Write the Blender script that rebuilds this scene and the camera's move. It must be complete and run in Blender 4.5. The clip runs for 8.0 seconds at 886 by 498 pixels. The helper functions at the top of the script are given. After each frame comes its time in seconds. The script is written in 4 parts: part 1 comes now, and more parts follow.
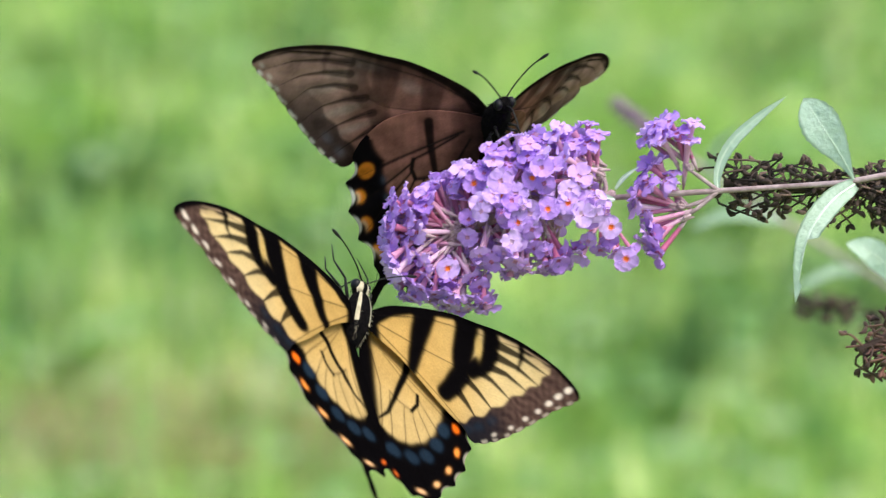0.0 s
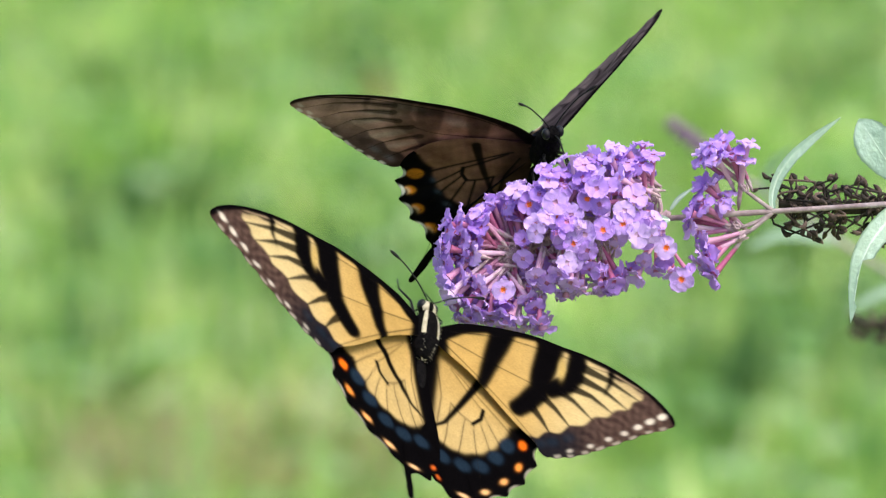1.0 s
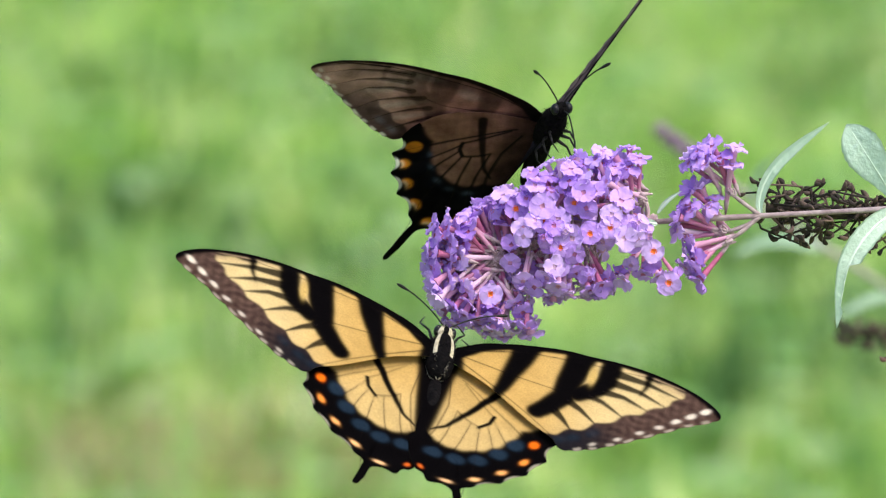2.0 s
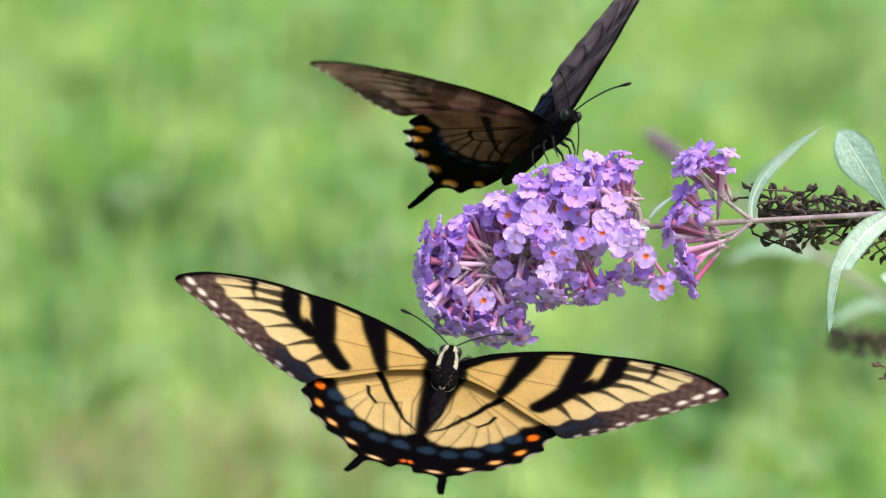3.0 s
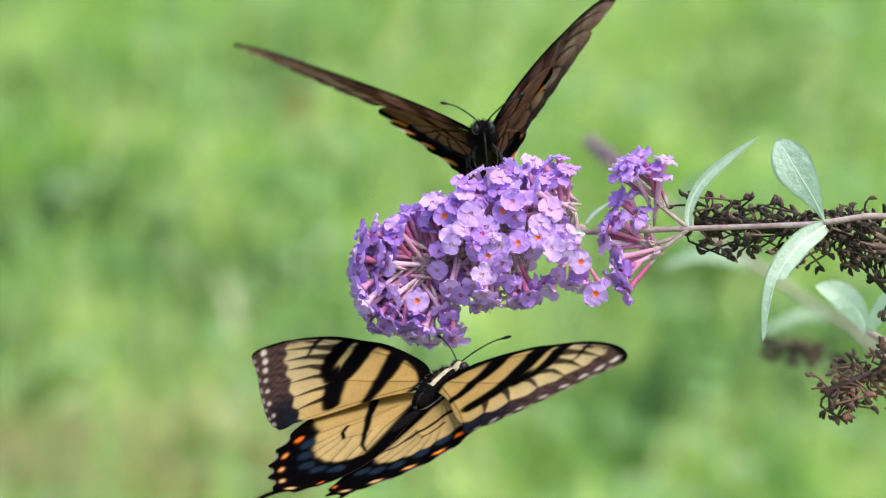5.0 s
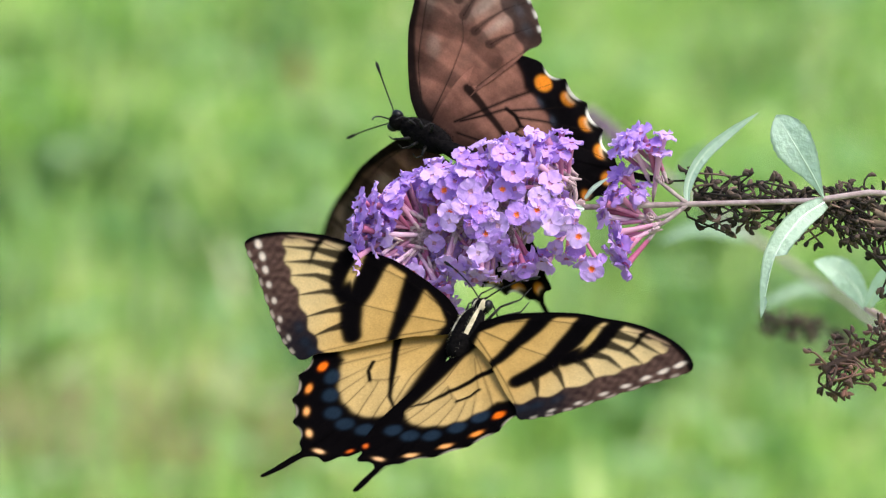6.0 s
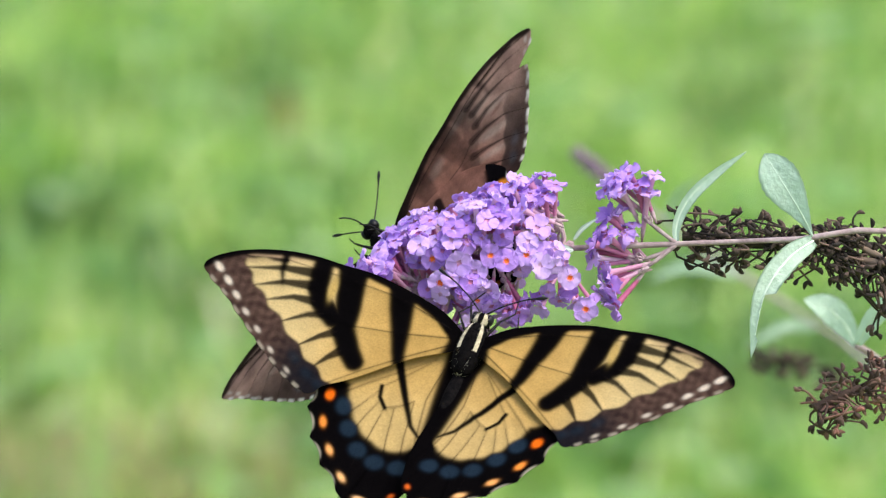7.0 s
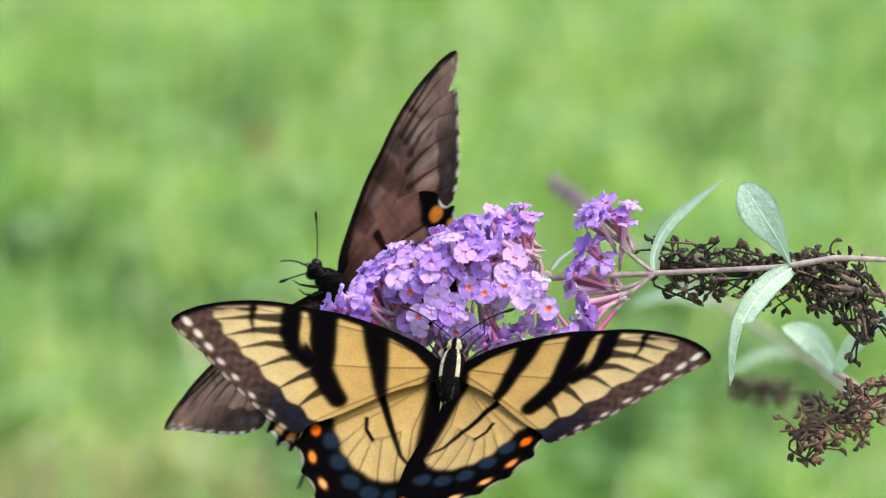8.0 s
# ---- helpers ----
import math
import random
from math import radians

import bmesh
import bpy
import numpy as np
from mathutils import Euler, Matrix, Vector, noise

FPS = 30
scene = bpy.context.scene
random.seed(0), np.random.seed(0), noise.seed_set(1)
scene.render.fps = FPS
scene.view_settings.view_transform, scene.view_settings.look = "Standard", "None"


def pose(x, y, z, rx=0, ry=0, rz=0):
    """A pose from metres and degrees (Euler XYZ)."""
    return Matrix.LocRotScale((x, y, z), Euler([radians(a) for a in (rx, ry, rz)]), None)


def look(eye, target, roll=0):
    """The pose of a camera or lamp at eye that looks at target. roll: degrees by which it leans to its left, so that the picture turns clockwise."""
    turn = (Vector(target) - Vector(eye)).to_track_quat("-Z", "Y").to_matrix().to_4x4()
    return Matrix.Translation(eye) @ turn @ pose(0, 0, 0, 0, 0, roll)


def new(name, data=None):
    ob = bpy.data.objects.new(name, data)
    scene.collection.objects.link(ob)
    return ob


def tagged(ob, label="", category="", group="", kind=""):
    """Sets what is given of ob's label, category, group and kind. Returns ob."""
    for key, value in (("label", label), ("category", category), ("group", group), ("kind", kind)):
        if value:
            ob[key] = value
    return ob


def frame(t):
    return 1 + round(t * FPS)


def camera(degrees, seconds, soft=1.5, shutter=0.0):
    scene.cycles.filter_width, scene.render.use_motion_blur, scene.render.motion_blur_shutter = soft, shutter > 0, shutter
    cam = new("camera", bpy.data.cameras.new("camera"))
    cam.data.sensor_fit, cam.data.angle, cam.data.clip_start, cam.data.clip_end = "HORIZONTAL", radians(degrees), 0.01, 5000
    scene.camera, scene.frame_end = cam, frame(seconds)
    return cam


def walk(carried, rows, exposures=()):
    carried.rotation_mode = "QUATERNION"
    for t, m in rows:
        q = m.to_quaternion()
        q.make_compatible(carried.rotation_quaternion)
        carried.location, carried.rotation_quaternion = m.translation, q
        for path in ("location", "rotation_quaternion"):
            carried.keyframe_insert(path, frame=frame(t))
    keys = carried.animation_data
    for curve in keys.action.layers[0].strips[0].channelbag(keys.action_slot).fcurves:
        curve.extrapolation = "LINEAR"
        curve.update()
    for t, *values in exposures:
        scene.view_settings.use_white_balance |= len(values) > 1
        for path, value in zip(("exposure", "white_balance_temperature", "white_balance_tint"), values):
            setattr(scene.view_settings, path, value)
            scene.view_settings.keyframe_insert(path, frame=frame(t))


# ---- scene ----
# ---- camera and its walk ----
cam = camera(4.5, 8.0, soft=1.2, shutter=0.35)
cam.data.dof.use_dof = True
cam.data.dof.focus_distance = 2.5
cam.data.dof.aperture_fstop = 32.0

TILT = 11.5          # the camera looks down by so many degrees
HEIGHT = 0.9         # height of the flower above the lawn
RANGE = 2.5          # camera to flower
STAGE = Matrix.Translation((0, 0, HEIGHT)) @ pose(0, 0, 0, -TILT)   # x right, y away, z up across the view


def at(x, y, z):
    """A place near the flower, in millimetres across, away and up."""
    k = 0.001 * (1 + y * 0.001 / RANGE)      # across and up as they stand against the flower
    return STAGE @ Vector((x * k, y * 0.001, z * k))


def hold(turn_x, turn_y, roll, lift):
    """The hand-held camera: small turns in degrees, lift in millimetres."""
    return STAGE @ pose(0, -RANGE, lift * 0.001) @ pose(0, 0, 0, 90) @ pose(0, 0, 0, turn_x, turn_y, roll)


walk(cam, [(t, hold(a, b, c, d)) for t, a, b, c, d in [
    (0, -0.2038, -0.0508, -0.99, 4.3),
    (0.2, -0.2446, 0.0284, -0.83, 4.4),
    (0.5, -0.1426, 0.0621, -0.85, 4.5),
    (0.8, -0.1650, 0.1611, -0.32, 4.7),
    (1, -0.1104, 0.2290, -0.99, 4.8),
    (1.2, -0.0766, 0.2413, -0.62, 4.4),
    (1.5, -0.1076, 0.1517, -0.34, 3.9),
    (1.7, -0.0806, 0.1674, -0.57, 3.6),
    (2.8, -0.0405, 0.1432, -0.03, 1.9),
    (3, -0.0024, 0.1236, -0.45, 1.6),
    (3.2, 0.0169, 0.1115, -0.78, 1.2),
    (3.5, -0.0138, 0.0000, 0.00, 0.6),
    (3.8, 0.0081, 0.0034, -0.43, 0.8),
    (4, 0.0511, -0.0038, 0.09, 1.0),
    (4.3, 0.0780, -0.0211, 0.70, 0.6),
    (4.5, 0.0419, -0.0583, 1.16, 0.4),
    (4.8, -0.0664, -0.1612, 1.49, 1.1),
    (5, 0.0075, -0.2038, 0.68, 1.6),
    (5.2, -0.0211, -0.2015, 0.94, 2.0),
    (6.3, -0.1913, -0.2084, 1.07, 4.3),
    (6.5, -0.1075, -0.2367, 0.05, 4.7),
    (7, 0.0128, -0.2634, 0.40, 5.1),
    (7.5, 0.0566, -0.3121, 0.47, 5.8),
    (8, 0.1450, -0.3760, -0.11, 6.4),
]])

# ---- world, sun, exposure ----
world = bpy.data.worlds.new("sky")
scene.world = world
world.use_nodes = True
wn = world.node_tree.nodes
sky = wn.new("ShaderNodeTexSky")
sky.sky_type = "NISHITA"
sky.sun_disc = False
sky.sun_elevation = radians(61)
sky.sun_rotation = radians(126)
sky.air_density, sky.dust_density, sky.ozone_density = 1.0, 4.0, 1.0
wn["Background"].inputs["Strength"].default_value = 0.15
world.node_tree.links.new(sky.outputs[0], wn["Background"].inputs["Color"])

sun_data = bpy.data.lights.new("sun", "SUN")
sun_data.energy = 1.3
sun_data.angle = radians(40)
sun_data.color = (1.0, 0.96, 0.88)
sun = new("sun", sun_data)
sun.matrix_world = look((1.4, -1.0, 4.0), (0, 0, 0.9))
scene.view_settings.exposure = 0.95


# ---- materials ----
def material(name, build, rough=0.6, spec=0.4, thin=0.0, bump=0.0, bump_scale=300.0, metal=0.0, sheen=0.0, clear=1.0):
    """A node material. build(nodes, links) returns the colour socket. thin: share of light let through."""
    m = bpy.data.materials.new(name)
    m.use_nodes = True
    n, l = m.node_tree.nodes, m.node_tree.links
    b = n["Principled BSDF"]
    b.inputs["Roughness"].default_value = rough
    b.inputs["Specular IOR Level"].default_value = spec
    b.inputs["Metallic"].default_value = metal
    b.inputs["Sheen Weight"].default_value = sheen
    col = build(n, l)
    l.new(col, b.inputs["Base Color"])
    if bump:
        t = n.new("ShaderNodeTexNoise")
        t.inputs["Scale"].default_value = bump_scale
        t.inputs["Detail"].default_value = 5
        c = n.new("ShaderNodeTexCoord")
        l.new(c.outputs["Object"], t.inputs["Vector"])
        k = n.new("ShaderNodeBump")
        k.inputs["Strength"].default_value = bump
        k.inputs["Distance"].default_value = 0.0006
        l.new(t.outputs["Fac"], k.inputs["Height"])
        l.new(k.outputs["Normal"], b.inputs["Normal"])
    if thin:
        tr = n.new("ShaderNodeBsdfTranslucent")
        through_light = n.new("ShaderNodeGamma")        # pigment filters the light that passes less than the light it throws back
        through_light.inputs["Gamma"].default_value = clear
        l.new(col, through_light.inputs["Color"])
        l.new(through_light.outputs[0], tr.inputs["Color"])
        mix = n.new("ShaderNodeMixShader")
        mix.inputs[0].default_value = thin
        l.new(b.outputs[0], mix.inputs[1])
        l.new(tr.outputs[0], mix.inputs[2])
        l.new(mix.outputs[0], n["Material Output"].inputs["Surface"])
    return m


def ramp(n, l, fac, stops):
    r = n.new("ShaderNodeValToRGB")
    e = r.color_ramp.elements
    while len(e) < len(stops):
        e.new(0.5)
    for k, (p, c) in zip(e, stops):
        k.position, k.color = p, (*c, 1)
    l.new(fac, r.inputs["Fac"])
    return r.outputs["Color"]


def mixed(n, l, fac, a, b, mode="MIX"):
    m = n.new("ShaderNodeMix")
    m.data_type, m.blend_type = "RGBA", mode
    for sock, v in ((m.inputs["Factor"], fac), (m.inputs["A"], a), (m.inputs["B"], b)):
        if isinstance(v, (int, float)):
            sock.default_value = v
        elif isinstance(v, tuple):
            sock.default_value = (*v, 1)
        else:
            l.new(v, sock)
    return m.outputs["Result"]


def speckle(n, l, scale, coord="Object", detail=4):
    c = n.new("ShaderNodeTexCoord")
    t = n.new("ShaderNodeTexNoise")
    t.inputs["Scale"].default_value = scale
    t.inputs["Detail"].default_value = detail
    l.new(c.outputs[coord], t.inputs["Vector"])
    return t.outputs["Fac"]


def two_tone(a, b, scale, coord="Object"):
    return lambda n, l: ramp(n, l, speckle(n, l, scale, coord), [(0.3, a), (0.7, b)])


def by_piece(stops, scale, strength=0.35):
    """Colour by the object's random value, with a fine mottle."""
    def build(n, l):
        o = n.new("ShaderNodeObjectInfo")
        c = ramp(n, l, o.outputs["Random"], stops)
        g = ramp(n, l, speckle(n, l, scale), [(0.3, (0.72, 0.72, 0.72)), (0.7, (1.12, 1.12, 1.12))])
        return mixed(n, l, strength, c, mixed(n, l, 1.0, c, g, "MULTIPLY"))
    return build


def by_island(stops, scale, tint=None):
    """Colour by each joined piece, drifting over the ground in patches."""
    def build(n, l):
        g = n.new("ShaderNodeNewGeometry")
        c = ramp(n, l, g.outputs["Random Per Island"], stops)
        if tint:
            t = n.new("ShaderNodeTexNoise")
            t.inputs["Scale"].default_value = scale
            t.inputs["Detail"].default_value = 3
            l.new(g.outputs["Position"], t.inputs["Vector"])
            c = mixed(n, l, 1.0, c, ramp(n, l, t.outputs["Fac"], tint), "MULTIPLY")
        return c
    return build


def wing_colour(n, l, low=0.86, high=1.05):
    a = n.new("ShaderNodeAttribute")
    a.attribute_name = "pattern"
    s = ramp(n, l, speckle(n, l, 2600, detail=2), [(0.25, (0.82, 0.82, 0.82)), (0.75, (1.1, 1.1, 1.1))])
    w = ramp(n, l, speckle(n, l, 160, detail=3), [(0.3, (low, low, low)), (0.7, (high, high, high))])
    return mixed(n, l, 1.0, mixed(n, l, 1.0, a.outputs["Color"], s, "MULTIPLY"), w, "MULTIPLY")


WING = material("wing_scales", wing_colour, rough=0.9, spec=0.0, thin=0.32, bump=0.25, bump_scale=900)
DARK_WING = material("dark_wing_scales", lambda n, l: wing_colour(n, l, 0.55, 1.3), rough=0.9, spec=0.0, thin=0.58, bump=0.25, bump_scale=900, clear=0.85)
VEIN = material("wing_vein", two_tone((0.008, 0.006, 0.005), (0.02, 0.014, 0.012), 500), rough=0.9, spec=0.03)
FUR_DARK = material("dark_body_fur", two_tone((0.002, 0.002, 0.0024), (0.008, 0.007, 0.007), 900), rough=0.9, spec=0.03, bump=0.8, bump_scale=1200)
FUR_PALE = material("pale_body_fur", two_tone((0.36, 0.32, 0.20), (0.58, 0.52, 0.36), 900), rough=0.8, bump=0.8, bump_scale=1200, sheen=0.3)
HORN = material("black_horn", two_tone((0.004, 0.004, 0.005), (0.012, 0.011, 0.010), 700), rough=0.5, spec=0.2)
EYE = material("compound_eye", two_tone((0.004, 0.004, 0.005), (0.012, 0.012, 0.014), 2000), rough=0.35, spec=0.2)

PETAL = material("lavender_petal", by_piece([(0.0, (0.43, 0.22, 0.75)), (0.4, (0.57, 0.335, 0.89)), (0.8, (0.68, 0.45, 0.95)), (1.0, (0.74, 0.53, 0.97))], 700), rough=0.6, spec=0.3, thin=0.3, bump=0.5, bump_scale=900, sheen=0.2)
TUBE = material("corolla_tube", by_piece([(0.0, (0.50, 0.12, 0.26)), (0.4, (0.66, 0.26, 0.45)), (0.75, (0.76, 0.44, 0.63)), (1.0, (0.82, 0.60, 0.77))], 600), rough=0.65, thin=0.25, bump=0.4, bump_scale=1200)
THROAT = material("orange_throat", two_tone((0.85, 0.10, 0.01), (0.95, 0.24, 0.02), 900), rough=0.6)
CALYX = material("felted_calyx", two_tone((0.34, 0.22, 0.25), (0.56, 0.43, 0.46), 700), rough=0.9, bump=0.6, bump_scale=1500)
FAR_STEM = material("soft_far_stem", two_tone((0.34, 0.27, 0.30), (0.46, 0.38, 0.41), 200), rough=0.85, bump=0.4, bump_scale=600)
STEM = material("purplish_stem", two_tone((0.25, 0.18, 0.19), (0.42, 0.34, 0.34), 400), rough=0.8, bump=0.7, bump_scale=900)
LEAF = material("felted_leaf", lambda n, l: mixed(n, l, 0.5, ramp(n, l, speckle(n, l, 420), [(0.3, (0.58, 0.74, 0.62)), (0.7, (0.74, 0.87, 0.77))]), ramp(n, l, speckle(n, l, 60), [(0.3, (0.60, 0.76, 0.64)), (0.7, (0.76, 0.88, 0.79))])), rough=0.85, spec=0.25, thin=0.12, bump=0.8, bump_scale=700, sheen=0.3)
# darker, greener copy of the leaf colour; the far leaves' shade is painted in
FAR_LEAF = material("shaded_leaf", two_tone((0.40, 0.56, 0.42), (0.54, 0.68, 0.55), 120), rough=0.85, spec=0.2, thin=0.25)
MIDRIB = material("leaf_midrib", two_tone((0.64, 0.78, 0.66), (0.74, 0.85, 0.74), 300), rough=0.85)
DRIED = material("dried_capsule", by_island([(0.0, (0.012, 0.009, 0.007)), (0.55, (0.045, 0.032, 0.024)), (0.85, (0.11, 0.075, 0.058)), (1.0, (0.22, 0.145, 0.115))], 1), rough=0.85, bump=0.7, bump_scale=1200)
DRIED_RED = material("reddish_dried_capsule", by_island([(0.0, (0.035, 0.022, 0.017)), (0.5, (0.11, 0.068, 0.052)), (0.85, (0.23, 0.13, 0.10)), (1.0, (0.34, 0.14, 0.11))], 1), rough=0.85, bump=0.7, bump_scale=1200)
BUD = material("closed_bud", by_island([(0.0, (0.16, 0.10, 0.17)), (1.0, (0.30, 0.21, 0.29))], 1), rough=0.85)
WOOD = material("bush_bark", two_tone((0.16, 0.11, 0.08), (0.32, 0.25, 0.19), 120), rough=0.9, bump=0.8, bump_scale=300)
GRASS = material("grass_blade", by_island([(0.0, (0.21, 0.33, 0.08)), (0.35, (0.36, 0.525, 0.15)), (0.7, (0.51, 0.635, 0.235)), (0.93, (0.66, 0.71, 0.43)), (1.0, (0.75, 0.64, 0.47))], 21.0, [(0.36, (0.36, 0.58, 0.42)), (0.45, (0.74, 0.97, 0.64)), (0.53, (1.10, 1.22, 0.72)), (0.62, (1.8, 1.68, 1.85))]), rough=0.55, spec=0.4, thin=0.45)
DRY = material('dry_thatch', by_island([(0.0, (0.26, 0.18, 0.09)), (0.6, (0.46, 0.36, 0.20)), (1.0, (0.60, 0.50, 0.34))], 1), rough=0.8, thin=0.3)
PALE_WEED = material('pale_weed', by_island([(0.0, (0.34, 0.50, 0.26)), (1.0, (0.58, 0.70, 0.50))], 1), rough=0.7, thin=0.3)
DARK_WEED = material('dark_weed', by_island([(0.0, (0.05, 0.13, 0.03)), (1.0, (0.13, 0.27, 0.07))], 1), rough=0.6, thin=0.25)
FRESH = material('fresh_grass', by_island([(0.0, (0.30, 0.55, 0.08)), (1.0, (0.46, 0.70, 0.14))], 1), rough=0.6, thin=0.4)
RED_LEAF = material('red_dead_leaf', two_tone((0.36, 0.16, 0.08), (0.52, 0.28, 0.14), 90), rough=0.8, thin=0.3)
CLOVER = material("clover_leaf", by_island([(0.0, (0.12, 0.28, 0.07)), (0.6, (0.22, 0.42, 0.13)), (1.0, (0.42, 0.56, 0.34))], 1), rough=0.6, thin=0.3)
SOIL = material("lawn_soil", lambda n, l: mixed(n, l, speckle(n, l, 0.8), ramp(n, l, speckle(n, l, 14), [(0.3, (0.10, 0.17, 0.04)), (0.7, (0.24, 0.34, 0.09))]), ramp(n, l, speckle(n, l, 50), [(0.35, (0.13, 0.20, 0.05)), (0.7, (0.27, 0.33, 0.12))])), rough=0.95, spec=0.1, bump=0.6, bump_scale=60)


# ---- mesh helpers ----
def part(name, bm, mats, parent=None, label="", smooth=True):
    """Links a bmesh as one mesh object under a thing or a part."""
    me = bpy.data.meshes.new(name)
    if smooth:
        for f in bm.faces:
            f.smooth = True
    bm.to_mesh(me)
    bm.free()
    for m in mats if isinstance(mats, (list, tuple)) else [mats]:
        me.materials.append(m)
    ob = new(name, me)
    ob.parent = parent
    if label:
        ob["label"] = label
    return ob


def empty(name, m=None):
    ob = new(name)
    ob.empty_display_size = 0.01
    if m:
        ob.matrix_world = m
    return ob


def spline(points, count):
    """Even samples of a smooth curve through the points."""
    p = np.array(points, float)
    ext = np.vstack([2 * p[0] - p[1], p, 2 * p[-1] - p[-2]])
    out = []
    for i in range(len(p) - 1):
        a, b, c, d = ext[i:i + 4]
        for u in np.linspace(0, 1, 24, endpoint=False):
            out.append(0.5 * (2 * b + (c - a) * u + (2 * a - 5 * b + 4 * c - d) * u * u + (3 * b - a - 3 * c + d) * u ** 3))
    out.append(p[-1])
    out = np.array(out)
    s = np.concatenate([[0], np.cumsum(np.linalg.norm(np.diff(out, axis=0), axis=1))])
    want = np.linspace(0, s[-1], count)
    return np.column_stack([np.interp(want, s, out[:, k]) for k in range(p.shape[1])])


def tube(bm, path, radii, sides=8, mat=0, cap=True):
    """A round tube along a path, with a radius at each point."""
    path = [Vector(p) for p in path]
    rings, up = [], None
    for i, p in enumerate(path):
        d = (path[min(i + 1, len(path) - 1)] - path[max(i - 1, 0)]).normalized()
        up = d.orthogonal().normalized() if up is None else (up - d * up.dot(d)).normalized()
        side = d.cross(up)
        r = radii[i] if isinstance(radii, (list, tuple, np.ndarray)) else radii
        rings.append([bm.verts.new(p + (up * math.cos(a) + side * math.sin(a)) * r) for a in (2 * math.pi * k / sides for k in range(sides))])
    for a, b in zip(rings, rings[1:]):
        for k in range(sides):
            bm.faces.new((a[k], a[(k + 1) % sides], b[(k + 1) % sides], b[k])).material_index = mat
    if cap:
        bm.faces.new(rings[0][::-1]).material_index = mat
        bm.faces.new(rings[-1]).material_index = mat
    return rings


def basis(forward, up=(0, 0, 1)):
    """A turn whose z runs along forward."""
    z = Vector(forward).normalized()
    x = Vector(up).cross(z)
    x = x.normalized() if x.length > 1e-4 else z.orthogonal().normalized()
    y = z.cross(x)
    return Matrix((x, y, z)).transposed()


# ---- the lawn ----
ground_n = 60
gbm = bmesh.new()
gx = np.sign(np.linspace(-1, 1, ground_n)) * (np.abs(np.linspace(-1, 1, ground_n)) ** 4) * 600
rows_v = [[gbm.verts.new((x, y + 4.4, 0.02 * noise.noise((x * 0.4, y * 0.4, 0)) if abs(x) + abs(y) < 30 else 0)) for x in gx] for y in gx]
for a, b in zip(rows_v, rows_v[1:]):
    for k in range(ground_n - 1):
        gbm.faces.new((a[k], a[k + 1], b[k + 1], b[k]))
ground = part("ground", gbm, SOIL)
tagged(ground, "green lawn ground with soil between the blades", "ground", kind="structure")


def ground_height(x, y):
    return 0.02 * noise.noise((x * 0.4, (y - 4.4) * 0.4, 0))


def grass_patch(name, x0, x1, y0, y1, count, seed, label, tall=(0.05, 0.12), wide=(0.0022, 0.0048), mat=None):
    """Bent, tapering blades in tufts, joined into one sheet of grass."""
    rng = np.random.default_rng(seed)
    tufts = np.column_stack([rng.uniform(x0, x1, count // 9), rng.uniform(y0, y1, count // 9)])
    who = rng.integers(0, len(tufts), count)
    p = tufts[who] + rng.normal(0, 0.016, (count, 2))
    size = rng.uniform(0.55, 1.25, len(tufts))[who]
    h = rng.uniform(*tall, count) * size
    w = rng.uniform(*wide, count)
    az = rng.uniform(0, 2 * np.pi, count)
    lean = np.abs(rng.normal(0.35, 0.3, count))
    face = az + np.pi / 2 + rng.normal(0, 0.5, count)
    verts = np.zeros((count, 7, 3))
    for k, (u, ww) in enumerate(((0.0, 0.8), (0.42, 1.0), (0.78, 0.7))):
        off = lean * h * u ** 2
        zz = h * u * (1 - 0.25 * lean * u)
        for s in (0, 1):
            d = (s - 0.5) * w * ww
            verts[:, 2 * k + s, 0] = p[:, 0] + np.cos(az) * off + np.cos(face) * d
            verts[:, 2 * k + s, 1] = p[:, 1] + np.sin(az) * off + np.sin(face) * d
            verts[:, 2 * k + s, 2] = zz
    verts[:, 6, 0] = p[:, 0] + np.cos(az) * lean * h
    verts[:, 6, 1] = p[:, 1] + np.sin(az) * lean * h
    verts[:, 6, 2] = h * (1 - 0.25 * lean)
    base = np.array([ground_height(x, y) for x, y in tufts])[who]
    verts[:, :, 2] += base[:, None] - 0.004
    i = np.arange(count)[:, None] * 7
    quads = np.concatenate([i + np.array([[0, 1, 3, 2]]), i + np.array([[2, 3, 5, 4]])])
    tris = i + np.array([[4, 5, 6]])
    me = bpy.data.meshes.new(name)
    me.from_pydata(verts.reshape(-1, 3).tolist(), [], quads.tolist() + tris.tolist())
    me.materials.append(mat or GRASS)
    return tagged(new(name, me), label, "grass", kind="stuff")


grass_patch("lawn_grass", -0.75, 0.75, 2.9, 6.6, 62000, 3, "fresh green uncut lawn grass with pale and yellowed blades")
grass_patch("lawn_grass", -2.6, 2.6, -3.6, 2.9, 34000, 4, "fresh green uncut lawn grass round the bush")
grass_patch("lawn_grass", -2.6, 2.6, 6.6, 10.0, 22000, 5, "fresh green uncut lawn grass further off")

